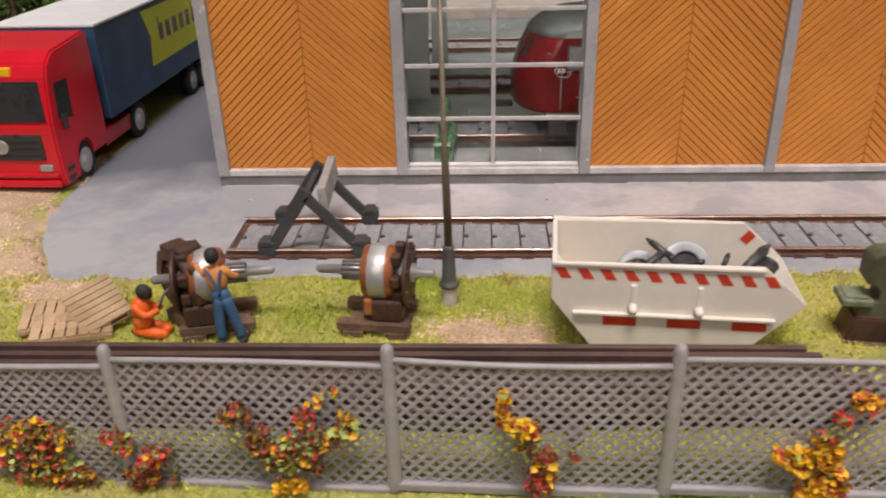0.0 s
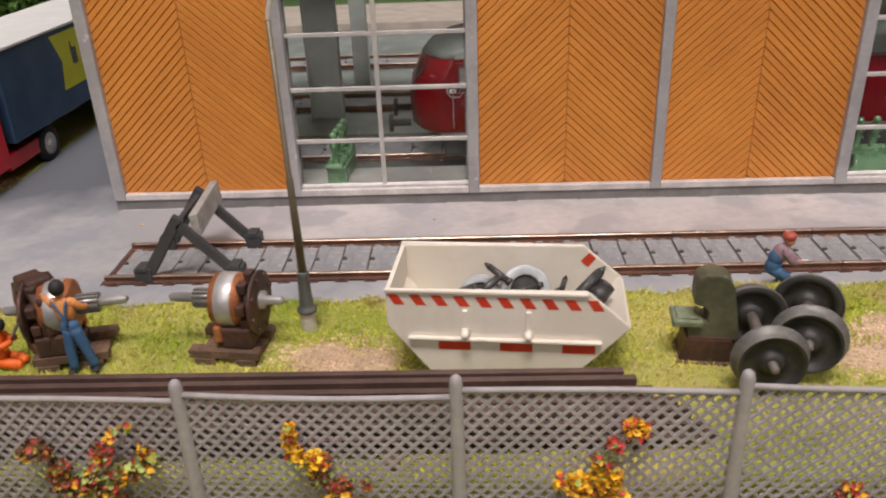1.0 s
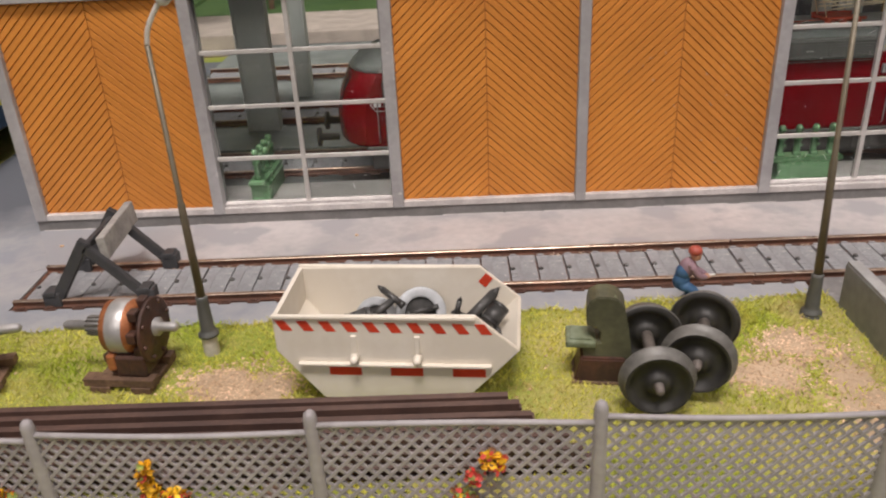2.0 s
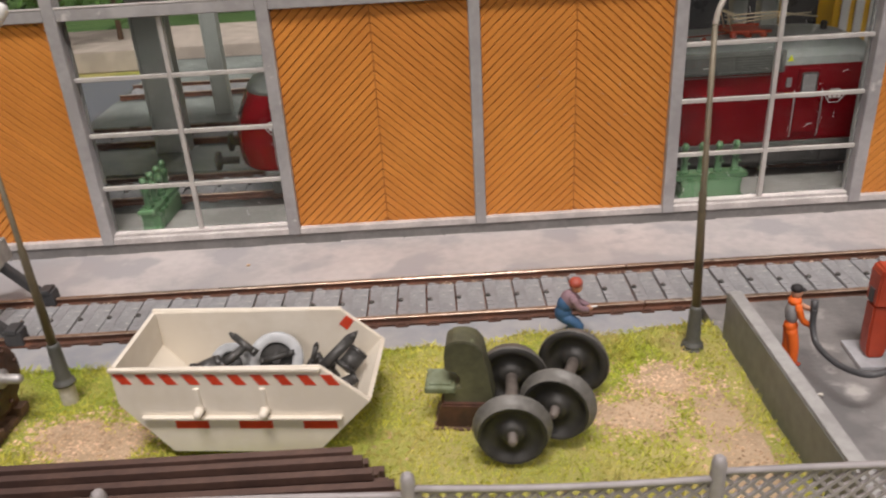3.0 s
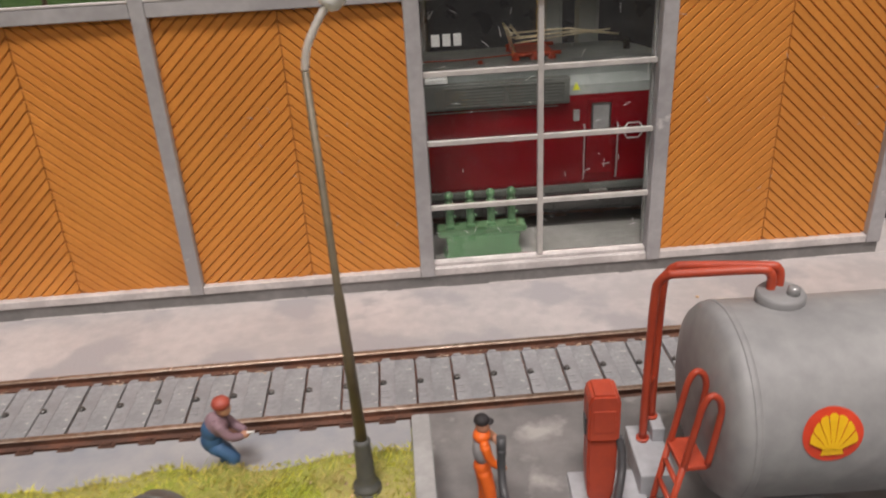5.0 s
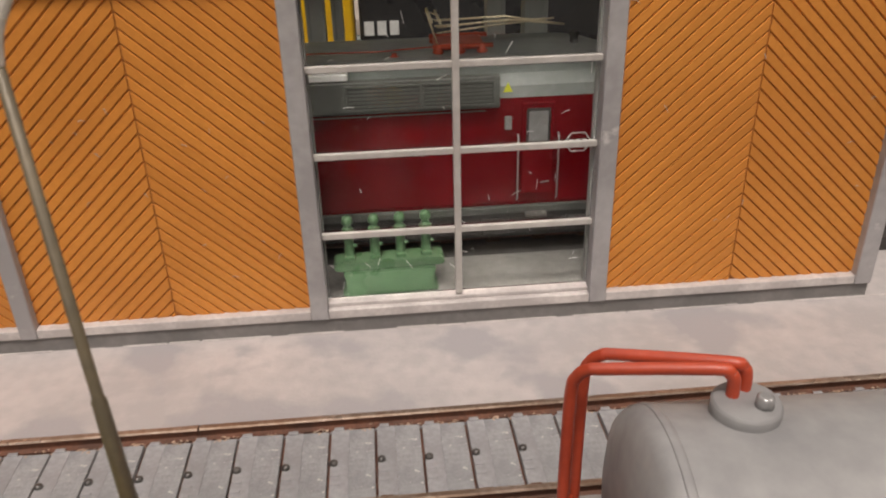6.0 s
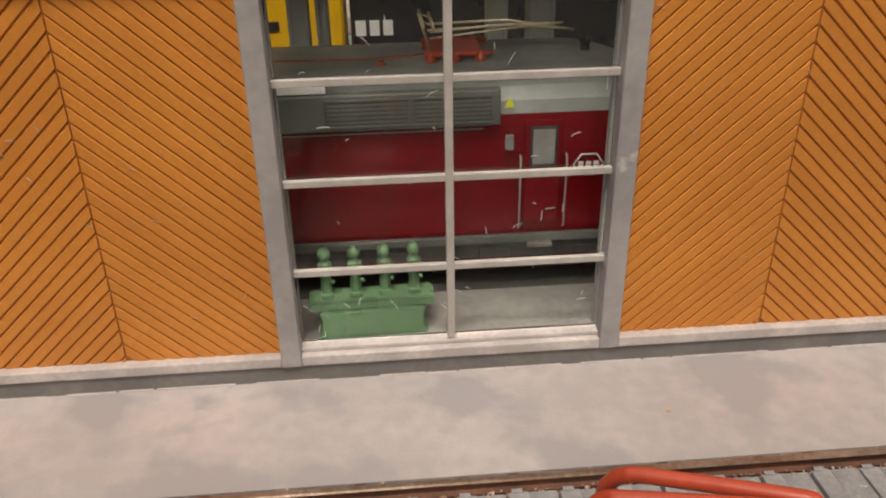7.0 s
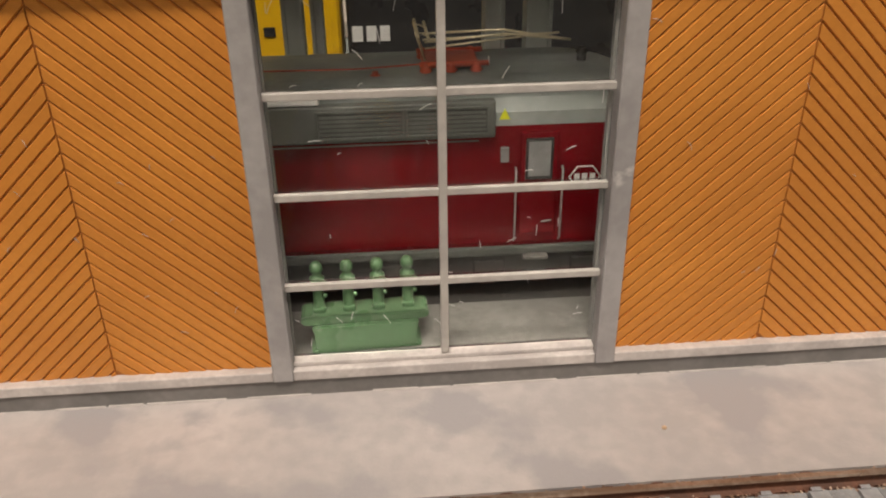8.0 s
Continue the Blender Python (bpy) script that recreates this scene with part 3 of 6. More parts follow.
railway("rusty model railway track with grey sleepers set into pavement", 184.5, -57.2, 400.0, 0.15, 103.6)
railway("workshop railway track under the red locomotive", 251.2, -66.0, 320.0, 3.6, pitch=9)
railway("railway track behind the hall", 303.0, -66.0, 320.0, 3.6, pitch=14)
railway("railway track of the black locomotive", 366.0, -66.0, 320.0, 3.6, pitch=18)


# ---- skip and scrap ----
def skip_container():
    t = thing("skip_container", "open ivory skip with red warning stripes, filled with scrap", "skip", (10.0, 144.7, 3.1), -5.3)
    prof = [(0, 16.3), (33, 16.7), (40.2, 10.3), (31, 0.3), (7.2, 0.3), (1.4, 7.8), (0, 9.6)]
    wall = 0.75
    for v0, name in ((0.0, "front_side"), (17.6 - wall, "back_side")):
        bm = B()
        prism(bm, prof, lambda u, v, w: (u, v0 + w, v), wall, bevel=0.15)
        part(name, bm, M_SKIP, t)
    def strip(name, a, b, inset=0.05):
        bm = B()
        d = Vector((b[0] - a[0], b[1] - a[1])).normalized()
        nrm = Vector((-d.y, d.x)) * wall
        prism(bm, [a, b, (b[0] + nrm.x, b[1] + nrm.y), (a[0] + nrm.x, a[1] + nrm.y)], lambda u, v, w: (u, wall + w, v), 17.6 - 2 * wall)
        part(name, bm, M_SKIP, t)
    strip("end_wall", (0, 16.3), (0, 9.6))
    strip("lower_wall", (0, 9.6), (1.4, 7.8))
    strip("lower_wall", (1.4, 7.8), (7.2, 0.3))
    strip("bottom", (7.2, 0.3), (31, 0.3))
    strip("ramp", (31, 0.3), (40.2, 10.3))
    for y in (-0.45, 17.6 - 0.3):
        bm = B()
        box(bm, -0.1, y, 15.9, 33.1, y + 0.75, 16.6, 0.2)
        part("rim", bm, M_SKIP, t)
    bm = B()
    box(bm, 3.6, -0.9, 7.2, 35.6, 0.0, 7.75, 0.15)
    part("ledge", bm, M_SKIP, t)
    for u in (13.2, 23.6):
        bm = B()
        box(bm, u - 0.45, -0.45, 8.2, u + 0.45, 0.05, 12.9, 0.15)
        rod(bm, (u, -0.1, 8.9), (u, -1.6, 8.9), 0.75, 0.65)
        ball(bm, (u, -1.6, 8.9), 0.66)
        part("lifting_lug", bm, M_SKIP, t)
    for i in range(10):
        u = 0.3 + i * 3.62
        z = 13.6 - 0.03 * i
        bm = B()
        prism(bm, [(max(u, 0.1), z + 1.9), (u + 1.7, z + 1.9), (u + 2.9, z), (max(u + 1.2, 0.1), z)], lambda a, b, w: (a, -0.05 + w, b), 0.09)
        part("stripe", bm, M_REDPAINT, t)
    for u in (8.6, 18.9, 29.2):
        bm = B()
        box(bm, u, -0.06, 5.1, u + 5.4, 0.02, 7.1)
        part("stripe", bm, M_REDPAINT, t)
    bm = B()
    prism(bm, [(34.0, 15.5), (35.2, 14.4), (33.9, 12.6), (32.6, 13.8)], lambda a, b, w: (a, 16.84 - w, b), 0.09)
    part("stripe", bm, M_REDPAINT, t)


skip_container()


def scrap_ring(at, r, tilt, label):
    t = thing("wheel_tyre", label, "scrap wheel", at)
    bm = B()
    lathe(bm, (0, 0, 0), tilt, [(-0.6, r * 0.6), (-0.6, r), (0.4, r), (0.55, r * 0.93), (0.6, r * 0.66), (0.45, r * 0.6), (-0.6, r * 0.6)], 36, 0, False)
    part("ring", bm, M_PALESTEEL, t)
    bm = B()
    lathe(bm, (0, 0, 0), tilt, [(-0.3, r * 0.6), (0.0, r * 0.6), (0.1, r * 0.2), (0.9, r * 0.18)], 24)
    part("hub", bm, M_SCRAP, t)


scrap_ring((33.7, 153.4, 13.9), 4.5, (0.10, -0.86, 0.50), "pale grey tyre ring lying among scrap in the skip")
scrap_ring((25.8, 154.0, 12.6), 3.9, (-0.25, -0.78, 0.57), "pale grey tyre ring half sunk in the scrap")


def scrap_bar(at, d, length, r0, r1, label):
    t = thing("scrap_bar", label, "scrap metal", at)
    bm = B()
    q = Vector(d).normalized()
    rod(bm, (0, 0, 0), q * length * 0.8, r0, r0 * 0.95, 12)
    rod(bm, q * length * 0.8, q * length, r0 * 0.95, r1, 12)
    part("bar", bm, M_SCRAP, t)
    bm = B()
    lathe(bm, (0, 0, 0), q, [(-0.3, r0 * 1.15), (0.2, r0 * 1.15), (0.35, r0 * 1.03)], 12)
    part("collar", bm, M_SCRAP, t)


for at, d, l, r0, r1 in (((30.8, 151.6, 16.6), (-0.72, 0.4, 0.45), 5.4, 0.62, 0.2), ((25.8, 149.8, 15.6), (0.75, 0.5, 0.4), 5.2, 0.7, 0.35), ((41.6, 149.6, 14.0), (0.72, 0.5, 0.50), 8.4, 0.95, 0.12), ((45.4, 150.6, 13.2), (0.62, 0.55, 0.5), 3.6, 1.75, 1.7), ((39.8, 152.6, 13.6), (0.3, 0.25, 0.9), 3.4, 0.5, 0.06), ((43.4, 147.8, 11.4), (0.9, 0.3, 0.2), 4.2, 1.0, 0.8), ((21.6, 149.6, 14.6), (0.9, 0.3, 0.25), 4.2, 1.5, 1.2), ((31.5, 152.4, 14.2), (0.9, 0.2, 0.12), 5.5, 0.5, 0.5)):
    scrap_bar(at, d, l, r0, r1, "dark grey scrap rod thrown into the ivory skip")
bm = B()
for i in range(40):
    x, y = random.uniform(16, 44), random.uniform(147.5, 157)
    rod(bm, (x, y, random.uniform(8.8, 11.0)), (x + random.uniform(-2.5, 2.5), y + random.uniform(-2, 2), random.uniform(10.2, 12.8)), random.uniform(0.3, 1.1), None, 8)
tagged(part("scrap_heap", bm, M_SCRAP), "heap of dark small metal scrap filling the skip", "scrap metal", kind="stuff")


# ---- stacked rails ----
def loose_rail(x0, x1, y0, y1, z, i):
    t = thing("loose_rail", "brown unpainted rail length lying in a stack behind the fence", "rail", ((x0 + x1) / 2, (y0 + y1) / 2, z), math.degrees(math.atan2(y1 - y0, x1 - x0)), group="stacked rails")
    L = (x1 - x0) / 2
    bm = B()
    prism(bm, [(-1.05, 0), (1.05, 0), (1.05, 0.35), (0.3, 0.6), (0.28, 1.75), (0.6, 1.25), (0.6, 2.45), (-0.6, 2.45), (-0.6, 1.25), (-0.28, 1.75), (-0.3, 0.6), (-1.05, 0.35)], lambda u, v, w: (-L + w, u, v), 2 * L)
    part("rail", bm, M_DARKRAIL, t)


k = 0
for layer in range(3):
    for j in range(5):
        y = 134.6 - 2.45 * j - 0.3 * layer
        loose_rail(-78 - 2.0 * ((j * 7 + layer * 3) % 4), 47.5 + 1.6 * j + (2 - layer) * 2.1 + (1.6 if j > 2 else 0), y + 0.25 * math.sin(k), y - 0.5 + 0.4 * math.cos(k * 1.7), 3.3 + 2.5 * layer, k)
        k += 1
for x in (-70, -25, 12, 44):
    t = thing("timber_bearer", "dark wooden bearer under the rail stack", "timber", (x, 129, 2.3), group="rail bearers")
    bm = B()
    box(bm, -1.2, -8, 0, 1.2, 7, 1.0, 0.1)
    part("beam", bm, M_WOOD, t)


# ---- wheelsets ----
def wheelset(at, rz, tilt):
    t = thing("wheelset", "loose black railway wheelset with dull brown axle on turf", "wheelset", at, rz, group="loose wheelsets")
    t.matrix_world = pose(at[0] * MM, at[1] * MM, at[2] * MM, tilt, 0, rz)
    for s in (-1, 1):
        bm = B()
        c = (0, s * 7.4, 0)
        ax = (0, s, 0)
        lathe(bm, c, ax, [(-1.35, 5.9), (-1.0, 6.08), (-0.6, 5.95), (-0.45, 5.4), (1.3, 5.2)], 44, 1, False)
        lathe(bm, c, ax, [(1.28, 5.2), (1.3, 4.6), (0.35, 4.4), (0.25, 2.0), (1.0, 1.8), (1.1, 0.9)], 44, 0, False)
        lathe(bm, c, ax, [(-1.1, 5.85), (-1.36, 5.65), (-1.3, 4.5), (-0.3, 4.3), (-0.2, 2.1), (-1.0, 1.9), (-1.1, 0.9)], 44, 0, False)
        part("wheel", bm, [M_WHEEL, M_TREAD], t)
    bm = B()
    lathe(bm, (0, -10.4, 0), (0, 1, 0), [(0, 0.35), (0.5, 0.7), (2.0, 0.75), (2.1, 1.0), (18.7, 1.0), (18.8, 0.75), (20.3, 0.7), (20.8, 0.35)], 18)
    part("axle", bm, M_AXLE, t)
    return t


wheelset((71.9, 143.8, 9.7), -5.3, 0)
wheelset((81.1, 147.6, 10.1), -20.5, -4)


# ---- green machine ----
def machine():
    t = thing("machine_stand", "weathered olive green machine casting with a small table, on turf", "machine part", (64.0, 148.9, 2.9), -7)
    bm = B()
    prism(bm, [(-4.2, 0), (5.2, 0), (4.4, 5.2), (-3.0, 5.2)], lambda u, v, w: (u, -3.3 + w, v), 6.4, bevel=0.3)
    part("base", bm, M_RUST, t, "rust brown base")
    bm = B()
    pts = [(-2.6, 4.8), (5.6, 4.8), (5.0, 9.0), (3.9, 14.8), (2.8, 16.2), (1.2, 16.7), (-0.6, 16.6), (-1.9, 15.7), (-2.2, 14.2), (-2.2, 11.2), (-0.6, 10.9), (0.2, 9.8), (0.2, 8.0), (-2.6, 8.0)]
    prism(bm, [(u, v) for u, v in pts], lambda u, v, w: (u, -2.4 + w, v), 4.8, bevel=0.18)
    part("column", bm, M_OLIVE, t)
    bm = B()
    box(bm, -5.6, -3.2, 7.2, -0.6, 2.4, 8.4, 0.3)
    box(bm, -4.9, -2.4, 8.38, -1.3, 1.6, 8.75, 0.15)
    part("work_table", bm, M_TABLE, t, "small green table with worn pale top")
    bm = B()
    box(bm, -4.4, -3.8, 0.0, 5.4, 3.6, 0.8, 0.15)
    part("foot", bm, M_WOOD, t)


machine()


# ---- electric motor armatures ----
def armature(at, rz, copper, label, r, spread):
    t = thing("motor_armature", label, "electric motor", at, rz, group="electric motors")
    z = 11.0
    bm = B()
    lathe(bm, (-11.6, 0, z), (1, 0, 0), [(0, 0.4), (0.6, 0.85), (5.0, 0.9), (5.05, 1.55), (9.5, 1.55)], 22)
    part("shaft", bm, M_STEEL, t, "bright steel shaft")
    bm = B()
    for k in range(12):
        a = k * math.pi / 6
        box(bm, -6.6, 1.6 * math.cos(a) - 0.2, z + 1.6 * math.sin(a) - 0.2, -2.4, 1.6 * math.cos(a) + 0.2, z + 1.6 * math.sin(a) + 0.2)
    lathe(bm, (-6.6, 0, z), (1, 0, 0), [(0, 1.0), (0.05, 1.5), (4.2, 1.5)], 22)
    part("gear", bm, M_TREAD, t, "dark steel gear")
    bm = B()
    lathe(bm, (3.4, 0, z), (1, 0, 0), [(0, 2.4), (1.4, 2.3), (1.6, 1.7), (3.2, 1.7), (3.3, 0.9), (6.2, 0.85), (6.7, 0.4)], 22)
    part("shaft", bm, M_STEEL, t)
    bm = B()
    lathe(bm, (-2.6, 0, z), (1, 0, 0), [(0, r - 0.8), (0.2, r - 0.25), (1.3, r), (1.5, r + 0.12), (4.2, r + 0.12), (4.4, r), (5.6, r - 0.3), (5.9, r - 1.2)], 40)
    for f in bm.faces:
        c = f.calc_center_median()
        f.material_index = 1 if -1.25 < c.x < 1.7 else 0
    part("winding", bm, [copper, M_STEEL if copper is M_COPPER else M_RUST], t, "wound drum with a metal band")
    bm = B()
    for k in range(7):
        a = 0.35 + k * 0.9
        box(bm, 2.9, (r - 0.5) * math.cos(a) - 1.0, z + (r - 0.5) * math.sin(a) - 1.0, 4.6, (r - 0.5) * math.cos(a) + 1.0, z + (r - 0.5) * math.sin(a) + 1.0, 0.3)
    lathe(bm, (5.0, 0, z - 0.5), (1, 0, 0), [(0, 2.6), (0.1, r + 0.7), (0.2, r + 1.0), (0.7, r + 1.0), (0.85, r + 0.7), (0.7, 3.2), (0.9, 2.9), (0.9, 2.4)], 40)
    for k in range(8):
        a = k * math.pi / 4 + 0.2
        lathe(bm, (5.6, (r + 0.1) * math.cos(a), z - 0.5 + (r + 0.1) * math.sin(a)), (1, 0, 0), [(0, 0.45), (0.6, 0.4), (0.65, 0.2)], 8)
    part("end_shield", bm, M_RUST, t, "dark rusty end shield with coils")
    bm = B()
    for s in (-1, 1):
        for kk in range(2):
            c = Vector((0.6 + 2.6 * kk, s * 3.2, 5.2))
            box(bm, c.x - 1.6, c.y - 1.3, c.z - 2.2, c.x + 1.6, c.y + 1.3, c.z + 2.0, 0.5)
    box(bm, -2.6, -3.4, 2.9, 4.6, 3.4, 4.6, 0.4)
    part("field_coil", bm, M_RUST, t, "dark brown coil below the drum")
    bm = B()
    for y in (-3.9, 3.9):
        box(bm, -2.2, y - 0.9, 4.4, -0.6, y + 0.9, 7.6, 0.4)
    part("coil_end", bm, M_COPPER, t, "bare copper coil end")
    for y, z0 in ((-4.2, 1.4), (3.4, 1.4)):
        bm = B()
        box(bm, -7.2, y - 1.2, z0, 6.0, y + 1.2, z0 + 1.6, 0.12)
        part("timber", bm, M_WOOD, t, "dark wooden bearer")
    for x in (-4.2, 3.4):
        bm = B()
        box(bm, x - 1.9, -5.6, 0, x + 1.9, 5.0, 1.4, 0.12)
        part("timber", bm, M_WOOD, t)


armature((-19.7, 155.6, 1.1), -6, M_COPPER, "dismantled electric motor armature with copper windings on wooden bearers", 4.9, 1)
armature((-50.2, 154.2, 1.1), 191, M_COPPER, "dark rusty electric motor armature on wooden bearers", 4.9, 1)
t = thing("motor_housing", "dark brown ribbed motor housing ring standing beside the armature", "electric motor", (-54.6, 155.2, 1.4), 48)
for k in range(8):
    a = k * math.pi / 4 + 0.2
    c = Vector((0, 5.4 * math.cos(a), 9.6 + 5.4 * math.sin(a)))
    bm = B()
    box(bm, c.x - 2.2, c.y - 1.7, c.z - 1.6, c.x + 2.2, c.y + 1.7, c.z + 1.6, 0.5)
    part("rib", bm, M_RUST, t)
bm = B()
lathe(bm, (-2.6, 0, 9.6), (1, 0, 0), [(0, 4.7), (0, 6.7), (5.4, 6.7), (5.4, 4.7), (0, 4.7)], 8, 0, False)
part("ring", bm, M_RUST, t)
bm = B()
box(bm, -3, -5, 0, 3, 5, 2.4, 0.2)
part("foot", bm, M_WOOD, t)


# ---- pallets ----
def pallet(m, label):
    t = thing("pallet", label, "pallet", group="pallets")
    for i in range(7):
        bm = B()
        box(bm, -6.9 + i * 2.02, -4.6, 1.15, -6.9 + i * 2.02 + 1.7, 4.6, 1.6, 0.06)
        part("plank", bm, M_PALLET, t)
    for y in (-4.2, 0, 4.2):
        bm = B()
        box(bm, -6.9, y - 0.55, 0.3, 6.9, y + 0.55, 1.15, 0.06)
        part("bearer", bm, M_PALLET, t)
    for i in (-6.0, 0, 6.0):
        bm = B()
        box(bm, i - 0.8, -4.6, 0.0, i + 0.8, 4.6, 0.3, 0.04)
        part("plank", bm, M_PALLET, t)
    t.matrix_world = m


pallet(pose(-80.2 * MM, 156.0 * MM, 2.2 * MM, 2, -2, 18), "pale wooden pallet lying flat on the turf")
pallet(pose(-73.6 * MM, 157.0 * MM, 3.4 * MM, 14, 8, -50), "pale wooden pallet leaning on another pallet")
pallet(pose(-76.2 * MM, 151.8 * MM, 1.9 * MM, 0, 4, 20), "weathered short wooden pallet on the turf")


# ---- buffer stop ----
def buffer_stop():
    t = thing("buffer_stop", "dark grey buffer stop with a worn plank at the rails' end", "buffer stop", (-37.0, 193.2, 0.6))
    for y in (-8.2, 8.2):
        bm = B()
        for a, b, w in (((-10.8, 0.6), (-1.2, 15.0), 1.25), ((-1.6, 13.6), (9.2, 1.6), 1.0)):
            d = Vector((b[0] - a[0], b[1] - a[1])).normalized()
            n = Vector((-d.y, d.x)) * w
            prism(bm, [(a[0] - n.x, a[1] - n.y), (b[0] - n.x, b[1] - n.y), (b[0] + n.x, b[1] + n.y), (a[0] + n.x, a[1] + n.y)], lambda u, v, w2: (u, y - 0.9 + w2, v), 1.8, bevel=0.2)
        part("strut", bm, M_BUFFER, t)
        for x, h in ((-11.0, 3.4), (9.6, 3.6)):
            bm = B()
            box(bm, x - 1.9, y - 1.5, 0.0, x + 1.9, y + 1.5, h, 0.3)
            box(bm, x - 1.2, y - 1.8, h - 0.6, x + 1.2, y + 1.8, h + 0.5, 0.2)
            part("foot", bm, M_BUFFER, t)
    bm = B()
    box(bm, -0.9, -10.2, 11.6, 0.9, 10.2, 16.6, 0.25)
    ob = part("buffer_plank", bm, M_BUFFBOARD, t, "pale worn grey plank")
    ob.matrix_local = pose(2.9 * MM, 2.6 * MM, -1.2 * MM, 0, -6, 3)
    bm = B()
    box(bm, -2.4, -7.4, 12.3, -1.1, 7.4, 14.0, 0.2)
    part("crossbar", bm, M_BUFFER, t)


buffer_stop()


# ---- street lamps ----
def street_lamp(at, lean, socket, label):
    t = thing("street_lamp", label, "street lamp", at, 0, group="street lamps")
    h = 59.0
    bm = B()
    lathe(bm, (0, 0, 0.0), (0, 0, 1), [(0, 1.5), (0.2, 1.5), (4.2, 1.45), (4.4, 1.45)] if socket else [(0, 2.1), (0.7, 2.0)], 20)
    part("socket", bm, M_SOCKET if socket else M_LAMPBASE, t, "pale socket" if socket else "dark round foot")
    z0 = 4.4 if socket else 0.7
    bm = B()
    lathe(bm, (0, 0, z0), (0, 0, 1), [(0, 1.95), (0.5, 1.95), (0.8, 1.5), (1.5, 1.35), (7.6, 1.1), (8.2, 1.15), (8.5, 0.85)], 22)
    part("foot", bm, M_LAMPBASE, t, "dark grey tapered foot")
    bm = B()
    top = Vector((lean[0], lean[1], h))
    tube(bm, [(0, 0, z0 + 8.3), top * 0.53 + Vector((0, 0, 0)), top * 0.53 + Vector((0, 0, 0.3)), top], 0.5, 12, radii=[0.82, 0.66, 0.5, 0.44])
    part("mast", bm, M_LAMPPOST, t, "olive brown mast")
    bm = B()
    arm = bend([top, top + Vector((0.5, 0.2, 2.4)), top + Vector((1.9, 0.6, 5.0)), top + Vector((3.4, 1.0, 7.0))], 6)
    tube(bm, arm, 0.44, 10)
    part("arm", bm, M_CHROME, t, "bare metal curved arm")
    bm = B()
    e = arm[-1]
    lathe(bm, e + Vector((-0.6, -0.3, -0.6)), (0.75, 0.3, 0.75), [(0, 0.8), (0.6, 1.3), (3.4, 1.5), (6.2, 1.2), (7.0, 0.5)], 16)
    part("lamp_head", bm, M_WHITE, t, "pale lamp head")


street_lamp((107.6, 165.4, 2.9), (-1.3, 0.6), False, "tall olive street lamp with a curved metal arm, on turf")
street_lamp((-7.5, 162.6, 0.9), (-0.6, 0.6), True, "tall brown street lamp on a pale socket, on sandy turf")


# ---- figures: plain painted mannequins ----
def figure(name, label, at, rz, limbs, mats, size=1.0):
    bm = B()
    for kind, mi, *v in limbs:
        if kind == "limb":
            pts, radii = v
            tube(bm, bend(pts, 3), 0, 10, mi, radii=[radii[0] + (radii[1] - radii[0]) * i / (3 * (len(pts) - 1)) for i in range(3 * (len(pts) - 1) + 1)])
            for p, r in ((pts[0], radii[0]), (pts[-1], radii[1])):
                ball(bm, p, r, None, None, 10, mi)
        else:
            ball(bm, v[0], *v[1], 14, mi)
    bmesh.ops.scale(bm, vec=(size, size, size), verts=bm.verts)
    ob = part(name, bm, mats)
    ob.matrix_world = pose(at[0] * MM, at[1] * MM, at[2] * MM, 0, 0, rz)
    return tagged(ob, label, "figurine")


figure("figurine", "figurine in blue overalls and orange shirt leaning on the motor", (-46.2, 148.6, 1.5), 0, [
    ("limb", 0, [(-1.4, 0, 0.6), (-1.3, 0.2, 4.8), (-0.9, 0.5, 9.0)], (0.8, 1.15)), ("limb", 0, [(2.0, 0.9, 0.6), (1.2, 0.6, 4.8), (0.1, 0.5, 9.0)], (0.8, 1.15)),
    ("ball", 0, (-0.5, 0.5, 9.4), (1.75, 1.2, 1.4)), ("ball", 1, (-0.9, 0.7, 12.6), (1.85, 1.25, 2.6)),
    ("limb", 1, [(-2.3, 0.8, 14.2), (-3.4, 1.6, 13.0), (-4.8, 2.2, 14.4)], (0.75, 0.5)), ("limb", 1, [(0.6, 0.8, 14.2), (1.7, 1.6, 12.6), (1.8, 3.0, 12.0)], (0.75, 0.5)),
    ("ball", 2, (-5.0, 2.3, 14.6), (0.55, 0.5, 0.5)), ("ball", 2, (-1.1, 0.8, 15.6), (0.7, 0.7, 0.9)), ("ball", 3, (-1.1, 0.6, 17.0), (1.3, 1.4, 1.5)),
    ("limb", 0, [(-2.1, -0.35, 14.6), (-0.8, -0.65, 12.0), (-0.3, -0.7, 10.0)], (0.25, 0.25)), ("limb", 0, [(0.3, -0.35, 14.6), (-0.2, -0.65, 12.0), (-0.3, -0.7, 10.0)], (0.25, 0.25)),
    ("ball", 3, (-1.6, -0.4, 0.4), (0.8, 1.4, 0.5)), ("ball", 3, (2.3, 0.5, 0.4), (0.8, 1.4, 0.5))], [M_DENIM, M_PEACH, M_SKIN, M_HAIR])
